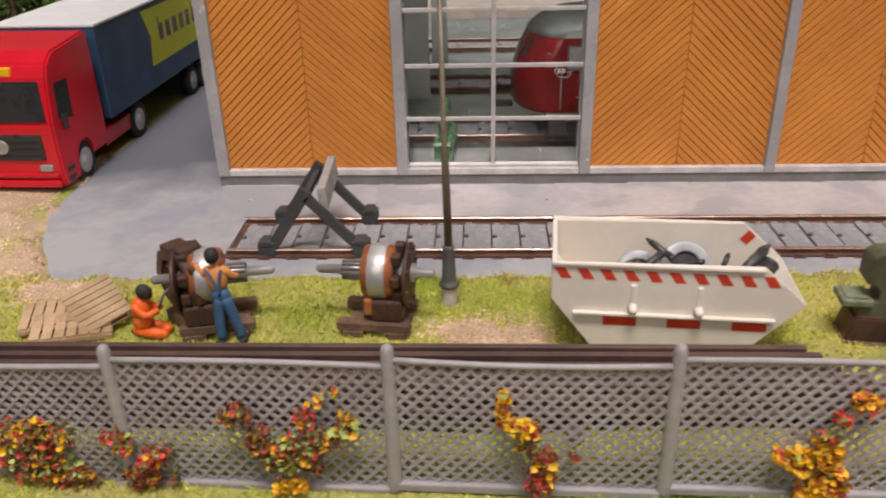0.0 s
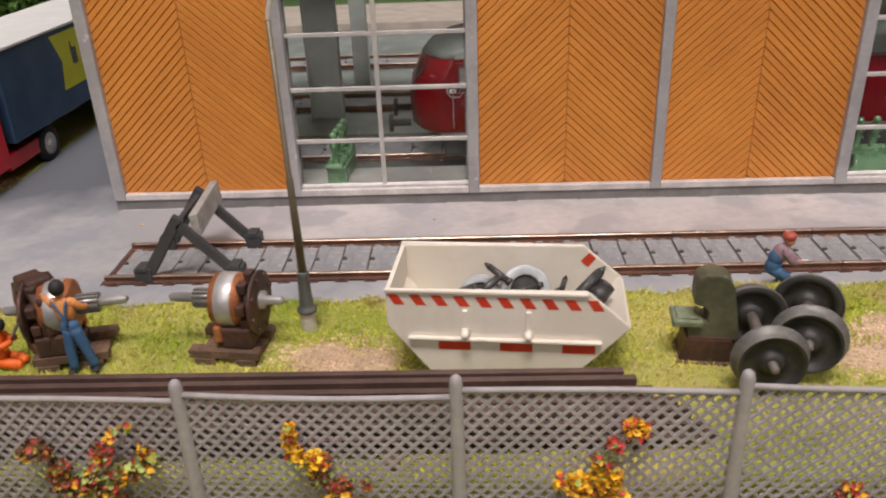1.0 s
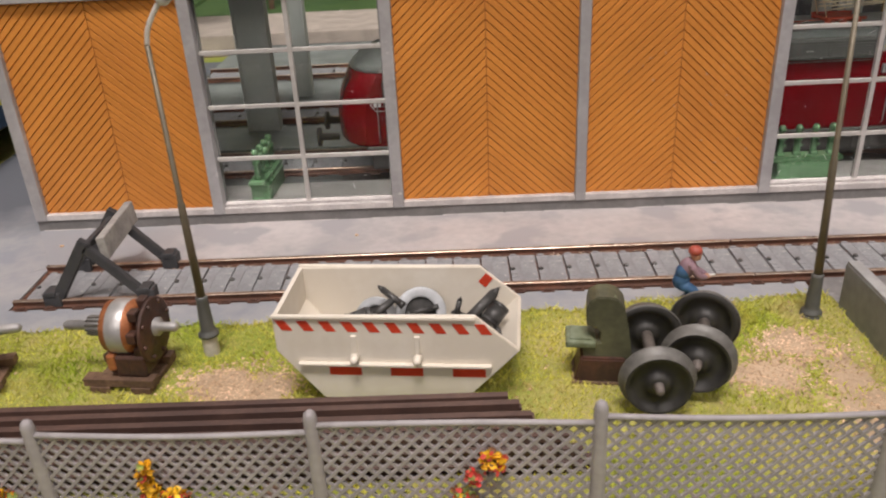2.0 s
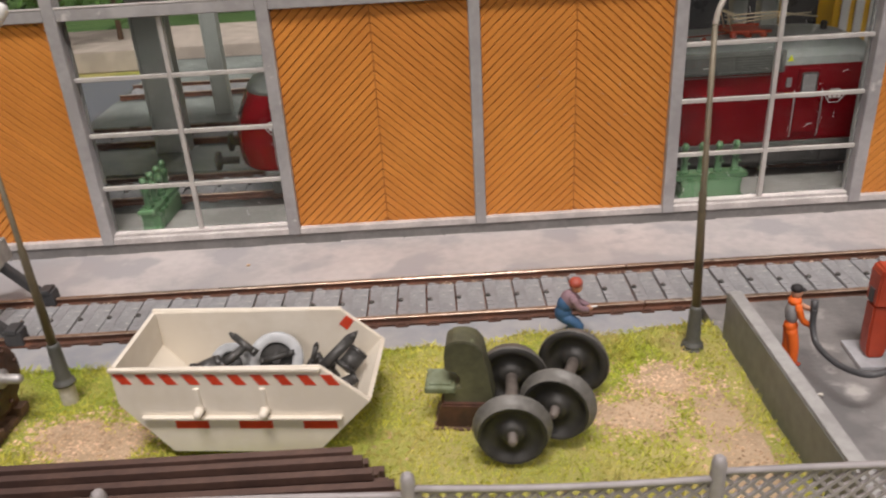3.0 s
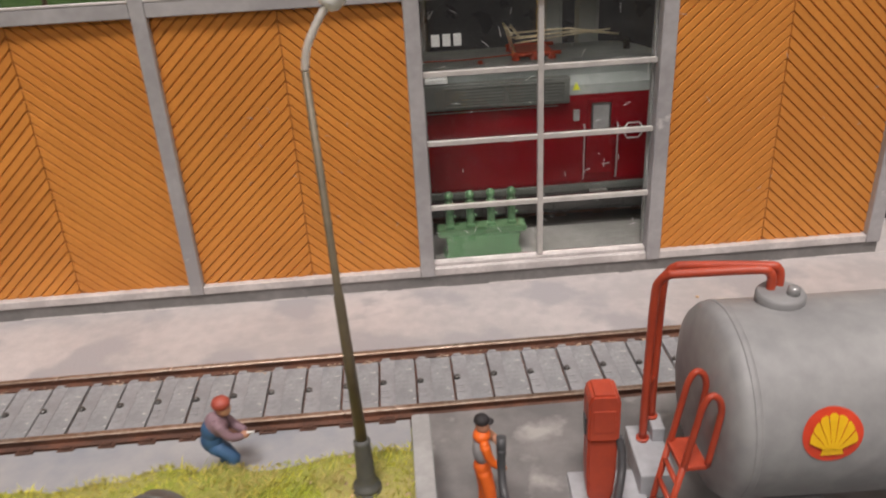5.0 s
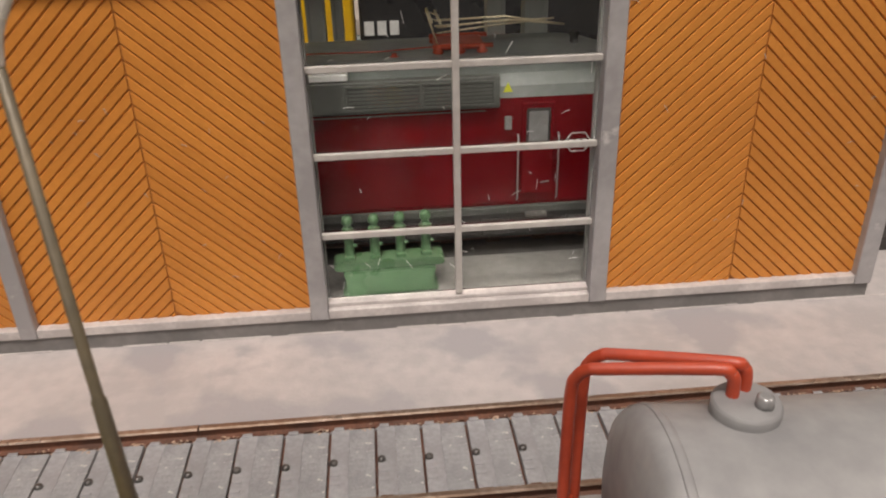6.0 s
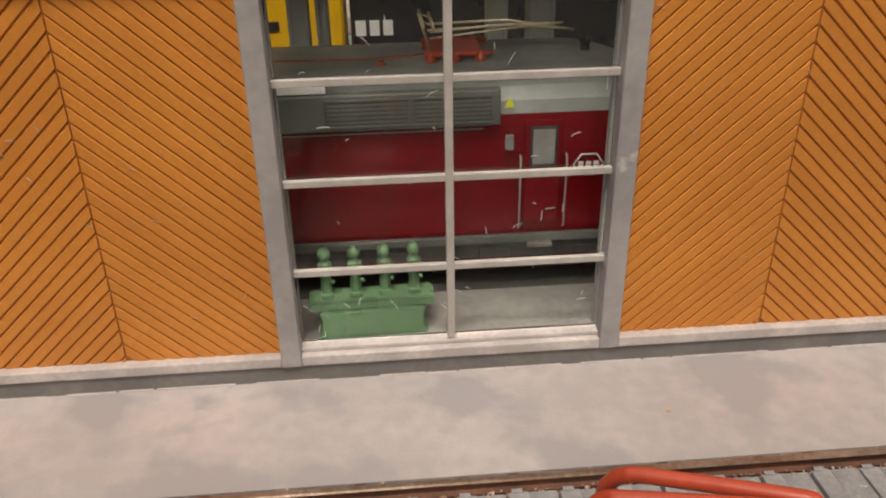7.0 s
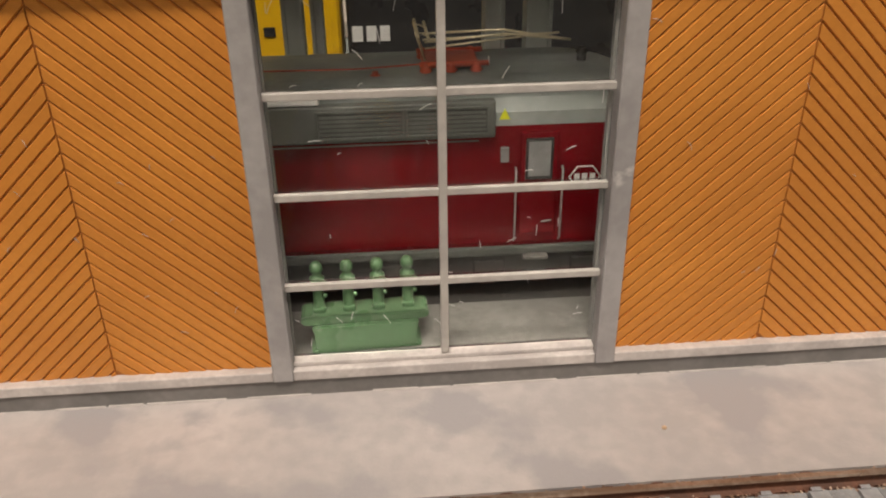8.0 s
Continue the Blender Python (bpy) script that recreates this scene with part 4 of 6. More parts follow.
figure("figurine", "figurine in orange work clothes kneeling with a dark welding mask", (-61.4, 150.6, 1.4), 0, [
    ("limb", 0, [(-2.2, 0.6, 1.0), (0.8, -0.6, 1.2), (2.6, -0.6, 0.9)], (1.2, 1.0)), ("limb", 0, [(-2.0, 1.6, 1.0), (1.0, 1.6, 1.2), (2.8, 1.2, 0.9)], (1.2, 1.0)),
    ("ball", 0, (-1.0, 0.4, 3.0), (1.9, 1.6, 1.7)), ("ball", 0, (-1.0, 0.4, 5.6), (1.75, 1.5, 2.5)),
    ("limb", 0, [(-1.2, -1.2, 6.8), (0.4, -1.5, 5.2), (2.2, -0.6, 5.6)], (0.75, 0.6)), ("limb", 0, [(-0.8, 1.6, 6.8), (0.8, 1.6, 5.4), (2.4, 0.8, 5.8)], (0.75, 0.6)),
    ("ball", 1, (0.1, 0.3, 9.2), (1.35, 1.2, 1.35)), ("ball", 1, (1.0, 0.3, 8.8), (0.6, 1.0, 1.1)), ("limb", 2, [(2.4, 0.2, 6.0), (3.6, 1.2, 8.4), (5.0, 2.2, 9.2)], (0.3, 0.2)),
    ("ball", 1, (-2.9, 0.8, 0.5), (1.0, 0.8, 0.6))], [M_ORANGE, M_HAIR, M_TREAD])
figure("figurine", "figurine in blue dungarees and red cap crouching on the kerb", (86.1, 174.9, 0.42), 0, [
    ("limb", 0, [(-0.4, 0.4, 0.7), (1.0, -0.4, 3.0), (-0.8, 0, 4.6)], (0.75, 1.1)), ("limb", 0, [(0.2, -1.0, 0.7), (1.6, -1.2, 3.0), (-0.6, -0.6, 4.6)], (0.75, 1.1)),
    ("ball", 0, (-0.9, -0.2, 5.4), (1.5, 1.3, 1.8)), ("ball", 1, (0.0, -0.2, 7.8), (1.5, 1.3, 1.9)), ("ball", 0, (-0.7, -0.3, 7.0), (1.35, 1.2, 1.7)),
    ("limb", 1, [(0.4, -1.3, 8.6), (1.6, -1.6, 6.8), (2.9, -1.0, 6.2)], (0.7, 0.5)), ("limb", 1, [(0.6, 0.9, 8.6), (1.8, 0.8, 7.0), (3.1, 0.2, 6.4)], (0.7, 0.5)),
    ("ball", 2, (3.4, -0.6, 6.2), (0.6, 0.5, 0.5)), ("limb", 4, [(3.2, -0.6, 6.4), (4.6, -0.8, 6.6)], (0.2, 0.15)), ("ball", 2, (1.3, -0.2, 10.2), (0.95, 0.95, 1.1)), ("ball", 3, (1.1, -0.2, 11.0), (1.2, 1.2, 0.95)),
    ("ball", 5, (-0.8, -0.9, 0.5), (0.7, 0.7, 0.5))], [M_DENIM, M_MAUVE, M_SKIN, M_HELMET, M_WHITE, M_HAIR], 1.15)
figure("figurine", "plain painted figurine in orange safety clothes holding the fuel hose", (123.7, 161.3, 1.25), -8, [
    ("limb", 0, [(-0.2, 0.6, 0.6), (-0.1, 0.5, 3.8), (-0.4, 0.3, 7.2)], (0.75, 1.0)), ("limb", 0, [(0.7, -0.7, 0.6), (0.5, -0.6, 3.8), (-0.2, -0.3, 7.2)], (0.75, 1.0)),
    ("ball", 0, (-0.3, 0, 7.6), (1.15, 1.25, 1.2)), ("ball", 1, (-0.3, 0, 10.4), (1.2, 1.4, 2.4)), ("ball", 0, (-0.25, 0, 12.4), (1.1, 1.3, 0.9)),
    ("limb", 0, [(0.1, -1.3, 11.8), (0.9, -1.6, 9.6), (2.2, -1.4, 8.6)], (0.62, 0.45)), ("limb", 2, [(0.2, 1.2, 12.0), (1.2, 1.4, 10.8), (2.1, -0.2, 11.0)], (0.58, 0.42)),
    ("ball", 2, (2.3, -1.5, 8.5), (0.5, 0.5, 0.5)), ("ball", 2, (-0.1, 0, 13.9), (0.9, 0.85, 1.1)), ("ball", 3, (-0.2, 0, 14.7), (1.0, 1.0, 0.75)), ("ball", 3, (0.7, 0, 14.5), (0.6, 0.7, 0.2)),
    ("ball", 4, (0.2, 0.5, 0.4), (1.0, 0.6, 0.45)), ("ball", 4, (1.1, -0.8, 0.4), (1.0, 0.6, 0.45))], [M_ORANGE, M_TRIM, M_SKIN, M_HAIR, M_RED], 1.06)
figure("figurine", "plain painted figurine in an orange coat bending beside a yellow drum", (130.8, 127.4, 1.25), 0, [
    ("limb", 1, [(-1.0, 0, 0.6), (-0.9, 0, 3.6), (-0.6, 0, 6.6)], (0.8, 1.2)), ("limb", 1, [(1.0, 0.4, 0.6), (0.9, 0.3, 3.6), (0.5, 0.2, 6.6)], (0.8, 1.2)),
    ("ball", 0, (0, 0, 8.6), (2.3, 1.8, 3.3)), ("ball", 0, (0.6, 0.2, 11.0), (2.0, 1.6, 1.9)), ("limb", 0, [(-1.6, -0.6, 10.6), (-1.8, -1.2, 8.4), (-0.4, -1.9, 7.2)], (0.85, 0.6)),
    ("limb", 0, [(1.8, 0, 10.8), (3.0, -0.4, 9.6), (4.0, -0.6, 9.4)], (0.85, 0.6)), ("ball", 2, (1.6, 0.4, 13.0), (0.8, 0.8, 0.9)), ("ball", 1, (1.6, 0.3, 14.2), (1.15, 1.2, 1.2))], [M_PEACH, M_HAIR, M_SKIN])
figure("figurine", "plain painted figurine in a yellow rain coat stooping next to another", (136.6, 126.6, 1.25), 0, [
    ("limb", 1, [(-1.0, 0, 0.6), (-0.9, 0, 3.6), (-0.6, 0, 6.0)], (0.8, 1.2)), ("limb", 1, [(1.0, 0.4, 0.6), (0.9, 0.3, 3.6), (0.5, 0.2, 6.0)], (0.8, 1.2)),
    ("ball", 0, (0, 0, 7.2), (3.2, 2.2, 3.2)), ("ball", 0, (-0.8, 0.4, 9.4), (2.9, 2.2, 2.6))], [M_YELLOW, M_HAIR])


# ---- filling station ----
def station_wall():
    t = thing("wall_yard", "low grey concrete wall with a pale coping around the yard", "wall", (0, 0, 0), kind="structure")
    bm = B()
    prism(bm, [(114.4, 169.0), (117.0, 169.0), (117.2, 60.0), (114.6, 60.0)], lambda u, v, w: (u, v, -1.2 + w), 13.5, bevel=0.2)
    part("concrete", bm, M_CONC, t)
    bm = B()
    prism(bm, [(114.5, 168.9), (116.9, 168.9), (117.1, 60.0), (114.7, 60.0)], lambda u, v, w: (u, v, 12.32 + w), 0.35, bevel=0.1)
    part("coping", bm, M_CONCTOP, t)


station_wall()


def fuel_tank():
    t = thing("fuel_tank", "grey horizontal fuel tank on saddles with a red and yellow emblem", "fuel tank", (152.0, 159.6, 1.25), -2)
    r, zc = 12.4, 17.3
    bm = B()
    lathe(bm, (0, 0, zc), (1, 0, 0), [(-1.6, 2.0), (-1.5, 6.0), (-1.0, 9.5), (-0.2, 11.6), (0.7, 12.3), (1.6, r), (60, r), (61, 12.2), (62, 11.4), (63, 6)], 64)
    part("shell", bm, M_TANK, t)
    for x in (1.3, 30, 58):
        bm = B()
        lathe(bm, (x, 0, zc), (1, 0, 0), [(0, r + 0.01), (0.15, r + 0.07), (0.7, r + 0.07), (0.85, r + 0.01)], 64)
        part("seam", bm, M_TANK, t)
    for x in (5.5, 46):
        bm = B()
        prism(bm, [(-8.4, 0), (8.4, 0), (8.4, 7.9), (6.0, 6.2), (3, 5.0), (0, 4.6), (-3, 5.0), (-6.0, 6.2), (-8.4, 7.9)], lambda u, v, w: (x - 1.2 + w, u, v), 8.5, bevel=0.2)
        part("saddle", bm, M_TANK, t)
    bm = B()
    lathe(bm, (8.8, 2.7, zc + r - 1.1), (0, 0, 1), [(0, 2.95), (1.9, 2.95), (1.95, 2.9), (2.15, 2.78), (2.2, 2.7), (2.22, 0.4)], 32)
    dome = part("manhole", bm, M_TANK, t, "round grey filler dome")
    bm = B()
    lathe(bm, (9.9, 1.8, zc + r + 1.0), (0, 0, 1), [(0, 0.8), (1.0, 0.75), (1.2, 0.5)], 14)
    part("valve", bm, M_SILVER, dome)
    # round emblem on the front of the shell, bent to its curve
    def on_shell(u, v, lift):
        a = v / r
        return (9.9 + u, -(r + lift) * math.cos(a), zc + (r + lift) * math.sin(a))
    bm = B()
    hub = bm.verts.new(on_shell(0, 3.3, 0.1))
    rim = [bm.verts.new(on_shell(3.45 * math.cos(a), 3.3 + 3.3 * math.sin(a), 0.1)) for a in (2 * math.pi * k / 40 for k in range(40))]
    for k in range(40):
        bm.faces.new((hub, rim[k], rim[(k + 1) % 40]))
    emblem = part("emblem", bm, M_REDPAINT, t, "red and yellow emblem")
    bm = B()
    bm.faces.new([bm.verts.new(on_shell(u, v, 0.22)) for u, v in ((-1.3, 0.9), (1.3, 0.9), (0.9, 2.4), (-0.9, 2.4))])
    part("petal", bm, M_YELLOW, emblem)
    for k in range(7):
        a0, a1 = math.radians(6 + k * 24.2), math.radians(6 + k * 24.2 + 21.8)
        bm = B()
        outer = [(2.75 * math.cos(a0 + (a1 - a0) * q / 4), 2.05 + (3.5 + (0.22 if 0 < q < 4 else 0)) * math.sin(a0 + (a1 - a0) * q / 4) * 1.0 + 0.1) for q in range(5)]
        inner = [(0.55 * math.cos(a1), 1.45 + 0.25 * math.sin(a1)), (0.55 * math.cos(a0), 1.45 + 0.25 * math.sin(a0))]
        bm.faces.new([bm.verts.new(on_shell(u, v, 0.36)) for u, v in outer + inner])
        bmesh.ops.triangulate(bm, faces=bm.faces)
        part("petal", bm, M_YELLOW, emblem)


fuel_tank()


def fuel_pump():
    t = thing("fuel_pump", "red fuel pump on a pale grey plinth", "fuel pump", (139.2, 161.6, 1.25), -4)
    bm = B()
    prism(bm, [(-1.3, 0.8), (1.3, 0.8), (1.75, 2.4), (1.95, 6.0), (1.95, 11.6), (-1.95, 11.6), (-1.95, 6.0), (-1.75, 2.4)], lambda u, v, w: (u, -1.6 + w, v), 3.2, bevel=0.3)
    part("lower_housing", bm, M_RED, t)
    bm = B()
    prism(bm, [(-2.05, 11.6), (2.05, 11.6), (2.05, 18.0), (1.55, 18.9), (-1.55, 18.9), (-2.05, 18.0)], lambda u, v, w: (u, -2.0 + w, v), 4.0, bevel=0.3)
    head = part("housing", bm, M_RED, t)
    bm = B()
    box(bm, -1.4, -2.12, 13.2, 1.4, -1.95, 16.6, 0.08)
    part("dial", bm, M_RED, head, "plain red dial face")
    bm = B()
    box(bm, -2.25, -0.8, 11.9, -1.98, 0.8, 14.6, 0.1)
    part("nozzle_holder", bm, M_HOSE, head, "dark nozzle slot")
    bm = B()
    box(bm, -3.6, -4.2, 0, 6.6, 4.6, 0.8, 0.15)
    part("plinth", bm, M_BLOCKGREY, t, "pale blue-grey plinth")


fuel_pump()
t = thing("pipe_block", "pale blue-grey concrete block under the red pipes", "concrete block", (147.6, 166.2, 1.25), -4)
bm = B()
box(bm, -2.4, -5.6, 0, 2.4, 5.0, 4.1, 0.2)
part("lower_block", bm, M_BLOCKGREY, t)
bm = B()
box(bm, 0.6, 1.2, 4.1, 2.4, 4.9, 6.4, 0.2)
part("upper_block", bm, M_BLOCKGREY, t)


def red_pipes():
    t = thing("filler_pipe", "pair of orange-red filler pipes bent over onto the tank dome", "pipe", (147.6, 168.6, 5.35))
    for x, y, z, x2, y2 in ((-0.4, -0.4, 0.0, 12.3, -5.8), (1.3, 1.6, 2.3, 13.7, -5.0)):
        bm = B()
        pts = [(x, y, z), (x, y, 12), (x + 0.1, y - 0.2, 23.8), (x + 0.5, y - 0.6, 26.2), (x + 1.3, y - 1.2, 27.3), (x + 2.6, y - 1.8, 27.7), (x2 - 1.6, y2 + 0.5, 29.2), (x2 - 0.4, y2 + 0.1, 28.9), (x2, y2, 28.0), (x2, y2, 25.2)]
        tube(bm, bend(pts, 5), 0.58, 12)
        part("pipe", bm, M_RED, t)
        bm = B()
        lathe(bm, (x, y, z), (0, 0, 1), [(0, 0.95), (0.35, 0.95), (0.4, 0.6)], 14)
        part("flange", bm, M_RED, t)
    bm = B()
    rod(bm, (-0.4, -0.4, 9.4), (1.3, 1.6, 9.4), 0.42)
    part("clamp", bm, M_RED, t)


red_pipes()


def ladder():
    t = thing("ladder", "orange-red ladder with platform and hoop rails beside the tank", "ladder", (144.0, 153.6, 1.25), 0)
    for y in (-2.4, 2.4):
        bm = B()
        tube(bm, [(0, y, 0), (2.4, y, 14.2)], 0.42, 8)
        part("stringer", bm, M_RED, t)
        bm = B()
        tube(bm, bend([(2.4, y, 13.8), (3.5, y, 20.6), (3.9, y, 22.8), (4.6, y, 24.2), (5.5, y, 24.0), (6.1, y, 22.6), (6.1, y, 20.6), (5.3, y, 14.0)], 5), 0.42, 8)
        part("hoop_rail", bm, M_RED, t)
    for k in range(4):
        f = 0.14 + k * 0.22
        bm = B()
        rod(bm, (2.4 * f, -2.4, 14.2 * f), (2.4 * f, 2.4, 14.2 * f), 0.36, None, 8)
        part("rung", bm, M_RED, t)
    bm = B()
    box(bm, 2.0, -2.7, 13.6, 5.3, 2.7, 14.3, 0.15)
    part("platform", bm, M_RED, t)
    bm = B()
    box(bm, -0.7, -2.5, 0, 0.5, 2.5, 0.8, 0.1)
    part("foot", bm, M_RED, t)


ladder()
t = thing("fuel_hose", "black rubber fuel hose hanging in a loop above the yard", "hose", (125.6, 158.0, 1.25))
bm = B()
hose = [(0.0, 0.4, 13.0), (-0.1, -0.2, 10.0), (0.0, -2.6, 7.6), (0.9, -8.0, 7.4), (2.8, -12.6, 8.4), (5.6, -13.0, 8.8), (9.4, -10.0, 8.0), (13.2, -5.0, 6.4), (15.4, -0.4, 6.8), (16.0, 1.6, 9.4), (15.6, 2.6, 11.6)]
tube(bm, bend(hose, 6), 0.55, 12)
part("tube", bm, M_HOSE, t)
bm = B()
rod(bm, (0.0, 0.4, 12.2), (0.05, 0.9, 14.6), 0.62)
part("nozzle", bm, M_HOSE, t)

t = thing("oil_drum", "green steel drum standing on the yard", "drum", (160.6, 134.6, 1.25))
bm = B()
lathe(bm, (0, 0, 0), (0, 0, 1), [(0, 3.3), (3.3, 3.3), (3.5, 3.5), (3.7, 3.3), (6.8, 3.3), (7.0, 3.5), (7.2, 3.3), (10.2, 3.3), (10.4, 3.4), (10.5, 3.1), (10.1, 3.0)], 32)
part("body", bm, M_GREENBARREL, t)
bm = B()
lathe(bm, (1.6, 0.4, 10.1), (0, 0, 1), [(0, 0.5), (0.5, 0.5)], 12)
part("bung", bm, M_STEEL, t)


# ---- lattice fence ----
FENCE_POSTS = [-122.0, -86.0, -49.6, -13.2, 22.2, 57.0, 91.0, 125.4, 160.0, 195.0, 230.0]


def fence_line(x):
    """Where the fence stands at x, and how high its foot is there."""
    return 111.9 - 0.036 * (x + 13), 2.7 + 0.028 * (x + 13)



def fence_bay(x0, x1, i):
    (y0, z0), (y1, _) = fence_line(x0), fence_line(x1)
    t = thing("fence_panel", "grey plastic lattice fence panel with a round-topped post", "fence", (x0, y0, z0), math.degrees(math.atan2(y1 - y0, x1 - x0)), group="lattice fence")
    L, top = x1 - x0, 20.3
    bm = B()
    lathe(bm, (0, 0, 0), (0, 0, 1), [(-1.0, 1.1), (0, 1.1), (16, 0.9), (21.4, 0.86), (22.1, 0.7), (22.45, 0.35)], 16)
    part("post", bm, M_FENCE, t)
    bm = B()
    sag = lambda x: -0.5 * math.sin(math.pi * x / L) * (1 if i % 2 else -0.5)
    tube(bm, [(x, -0.1, top + sag(x)) for x in [L * k / 10 for k in range(11)]], 0.42, 8)
    part("top_rail", bm, M_FENCE, t)
    bm = B()
    box(bm, 0.4, -0.9, -0.4, L - 0.4, 0.7, 1.0, 0.3)
    part("bottom_rail", bm, M_FENCE, t)
    bm = B()
    pitch, w, rise = 1.86, 0.27, 1.04
    for side in (0, 1):
        for k in range(-14, int(L / pitch) + 16):
            a = (k * pitch, 0.9)
            b = (k * pitch + (top - 0.9) / rise * (1 if side == 0 else -1), top)
            poly = [(a[0] - w, a[1]), (a[0] + w, a[1]), (b[0] + w, b[1]), (b[0] - w, b[1])]
            poly = clip(clip(poly, 0, L - 0.6, True), 0, 0.6, False)
            if len(poly) < 3:
                continue
            yy = -0.2 if side == 0 else -0.12
            va = [bm.verts.new((u, yy, v + sag(u) * v / top)) for u, v in poly]
            vb = [bm.verts.new((u, yy + 0.38, v + sag(u) * v / top)) for u, v in poly]
            bm.faces.new(va)
            bm.faces.new(vb[::-1])
            n = len(poly)
            for q in range(n):
                bm.faces.new((va[q], vb[q], vb[(q + 1) % n], va[(q + 1) % n]))
    part("lattice", bm, M_FENCE, t)


for i in range(len(FENCE_POSTS) - 1):
    fence_bay(FENCE_POSTS[i], FENCE_POSTS[i + 1], i)


# ---- climbing plants on the fence ----
def flake(bm, c, r, mi):
    """A small cupped leaf with uneven edges."""
    q = Euler((random.uniform(-1.2, 1.2), random.uniform(-1.2, 1.2), random.uniform(0, 6.3))).to_matrix()
    n = 6
    hub = bm.verts.new(Vector(c) + q @ Vector((0, 0, -r * 0.3)))
    ring = [bm.verts.new(Vector(c) + q @ Vector((r * random.uniform(0.7, 1.2) * math.cos(a), r * random.uniform(0.6, 1.1) * math.sin(a), 0))) for a in (2 * math.pi * k / n for k in range(n))]
    for k in range(n):
        bm.faces.new((hub, ring[k], ring[(k + 1) % n])).material_index = mi


def climber(x, spread, clusters, weights, seed, label):
    random.seed(seed)
    x = 22 + (x - 22.1) * 1.045
    foot = fence_line(x)
    t = thing("climbing_plant", label, "plant", (x, foot[0] - 1.3, foot[1]), group="climbing plants")
    stems, leaves = B(), [B(), B(), B(), B()]
    for dx, z, rx, rz, n, w in clusters:
        tube(stems, bend([(dx * 0.2, 0, 0), (dx * 0.5 + random.uniform(-1, 1), -0.3, z * 0.5), (dx, -0.2, z)], 4), 0.07, 6)
        for k in range(int(n * 1.8)):
            a, rr = random.uniform(0, 6.3), random.random() ** 0.6
            p = (dx + rx * rr * math.cos(a), random.uniform(-1.5, 0.6), max(0.2, z + rz * rr * math.sin(a)))
            mi = random.choices(range(4), w or weights)[0]
            flake(leaves[mi], p, random.uniform(0.28, 0.62) * (1.15 if mi == 2 else 0.95), 0)
    part("stem", stems, M_FENCE, t, "thin dull stems")
    for bm, m, name in zip(leaves, (M_LEAFG, M_LEAFR, M_LEAFY, M_LEAFB), ("green_foliage", "red_foliage", "yellow_bloom", "brown_foliage")):
        if len(bm.verts):
            tagged(part(name, bm, m, t), kind="stuff")
        else:
            bm.free()


G_, R_, Y_, N_ = (3, 1, 1, 2), (1, 6, 1, 2), (1, 1, 8, 1), (1, 2, 1, 5)
climber(-56.6, 6, [(0, 9, 3.6, 3.4, 130, None), (-1, 3.5, 4.5, 3.0, 150, None), (2.5, 2.5, 4.0, 2.2, 80, None), (-6, 8, 4, 4, 100, None)], (3, 3, 2, 3), 11, "dense climbing plant with red, yellow and green leaves on the fence")
climber(-43.5, 6, [(-4.0, 9.2, 1.6, 1.0, 22, R_), (-2.4, 7.6, 1.5, 1.6, 36, None), (0.5, 5.2, 1.4, 2.2, 40, R_), (-0.8, 2.4, 2.6, 2.0, 95, N_), (2.6, 6.6, 0.9, 1.4, 22, R_), (3.6, 2.0, 0.6, 1.6, 12, G_)], (2, 3, 2, 2), 12, "thin climbing plant with red and brown leaves at a fence post")
climber(-24.5, 12, [(-6.2, 12.8, 2.2, 1.6, 60, N_), (-4.0, 8.6, 1.6, 2.6, 85, N_), (-1.0, 5.8, 2.4, 2.6, 80, G_), (1.6, 7.4, 2.6, 2.4, 90, None), (2.4, 12.4, 1.3, 1.6, 40, R_), (5.2, 9.2, 2.0, 1.6, 55, G_), (7.8, 11.2, 1.6, 1.6, 45, None), (4.6, 15.6, 0.7, 0.7, 8, Y_), (6.6, 16.6, 0.4, 0.6, 5, Y_), (0.2, 1.6, 2.0, 1.0, 45, Y_), (3.0, 4.6, 1.4, 1.2, 26, N_), (-1.5, 0.9, 1.4, 0.7, 22, Y_)], (4, 2, 2, 3), 13, "wide climbing plant with green, brown and yellow leaves on the lattice")
climber(5.0, 6, [(-3.2, 15.0, 0.8, 2.0, 40, Y_), (-2.8, 12.6, 1.0, 1.2, 34, Y_), (-0.6, 10.8, 1.6, 1.3, 60, Y_), (1.0, 10.8, 0.7, 0.8, 12, R_), (0.0, 8.0, 1.5, 1.5, 36, N_), (2.4, 4.6, 1.6, 3.2, 120, R_), (6.0, 6.8, 0.7, 0.7, 12, R_), (0.6, 3.4, 0.5, 0.6, 7, R_), (1.8, 1.2, 1.8, 1.0, 46, R_)], (1, 4, 2, 2), 14, "climbing plant with yellow flowers above and red leaves below")
climber(39.0, 7, [(-4.8, 7.2, 0.7, 0.6, 9, Y_), (-1.6, 6.4, 2.4, 1.6, 70, Y_), (1.2, 7.8, 2.2, 2.2, 80, Y_), (2.0, 3.2, 2.4, 2.4, 120, (1, 3, 5, 1)), (0.6, 1.2, 2.6, 1.2, 85, Y_), (3.0, 1.6, 1.6, 1.4, 45, R_), (0.6, 10.0, 1.4, 1.0, 26, G_)], (1, 1, 6, 1), 15, "climbing plant with bright yellow and red flowers")
climber(42.3, 3, [(0.8, 15.2, 1.6, 1.2, 50, (0, 3, 4, 1)), (-1.6, 13.0, 0.9, 0.8, 22, R_)], (1, 2, 3, 1), 16, "small tuft of yellow and red flowers on the fence")
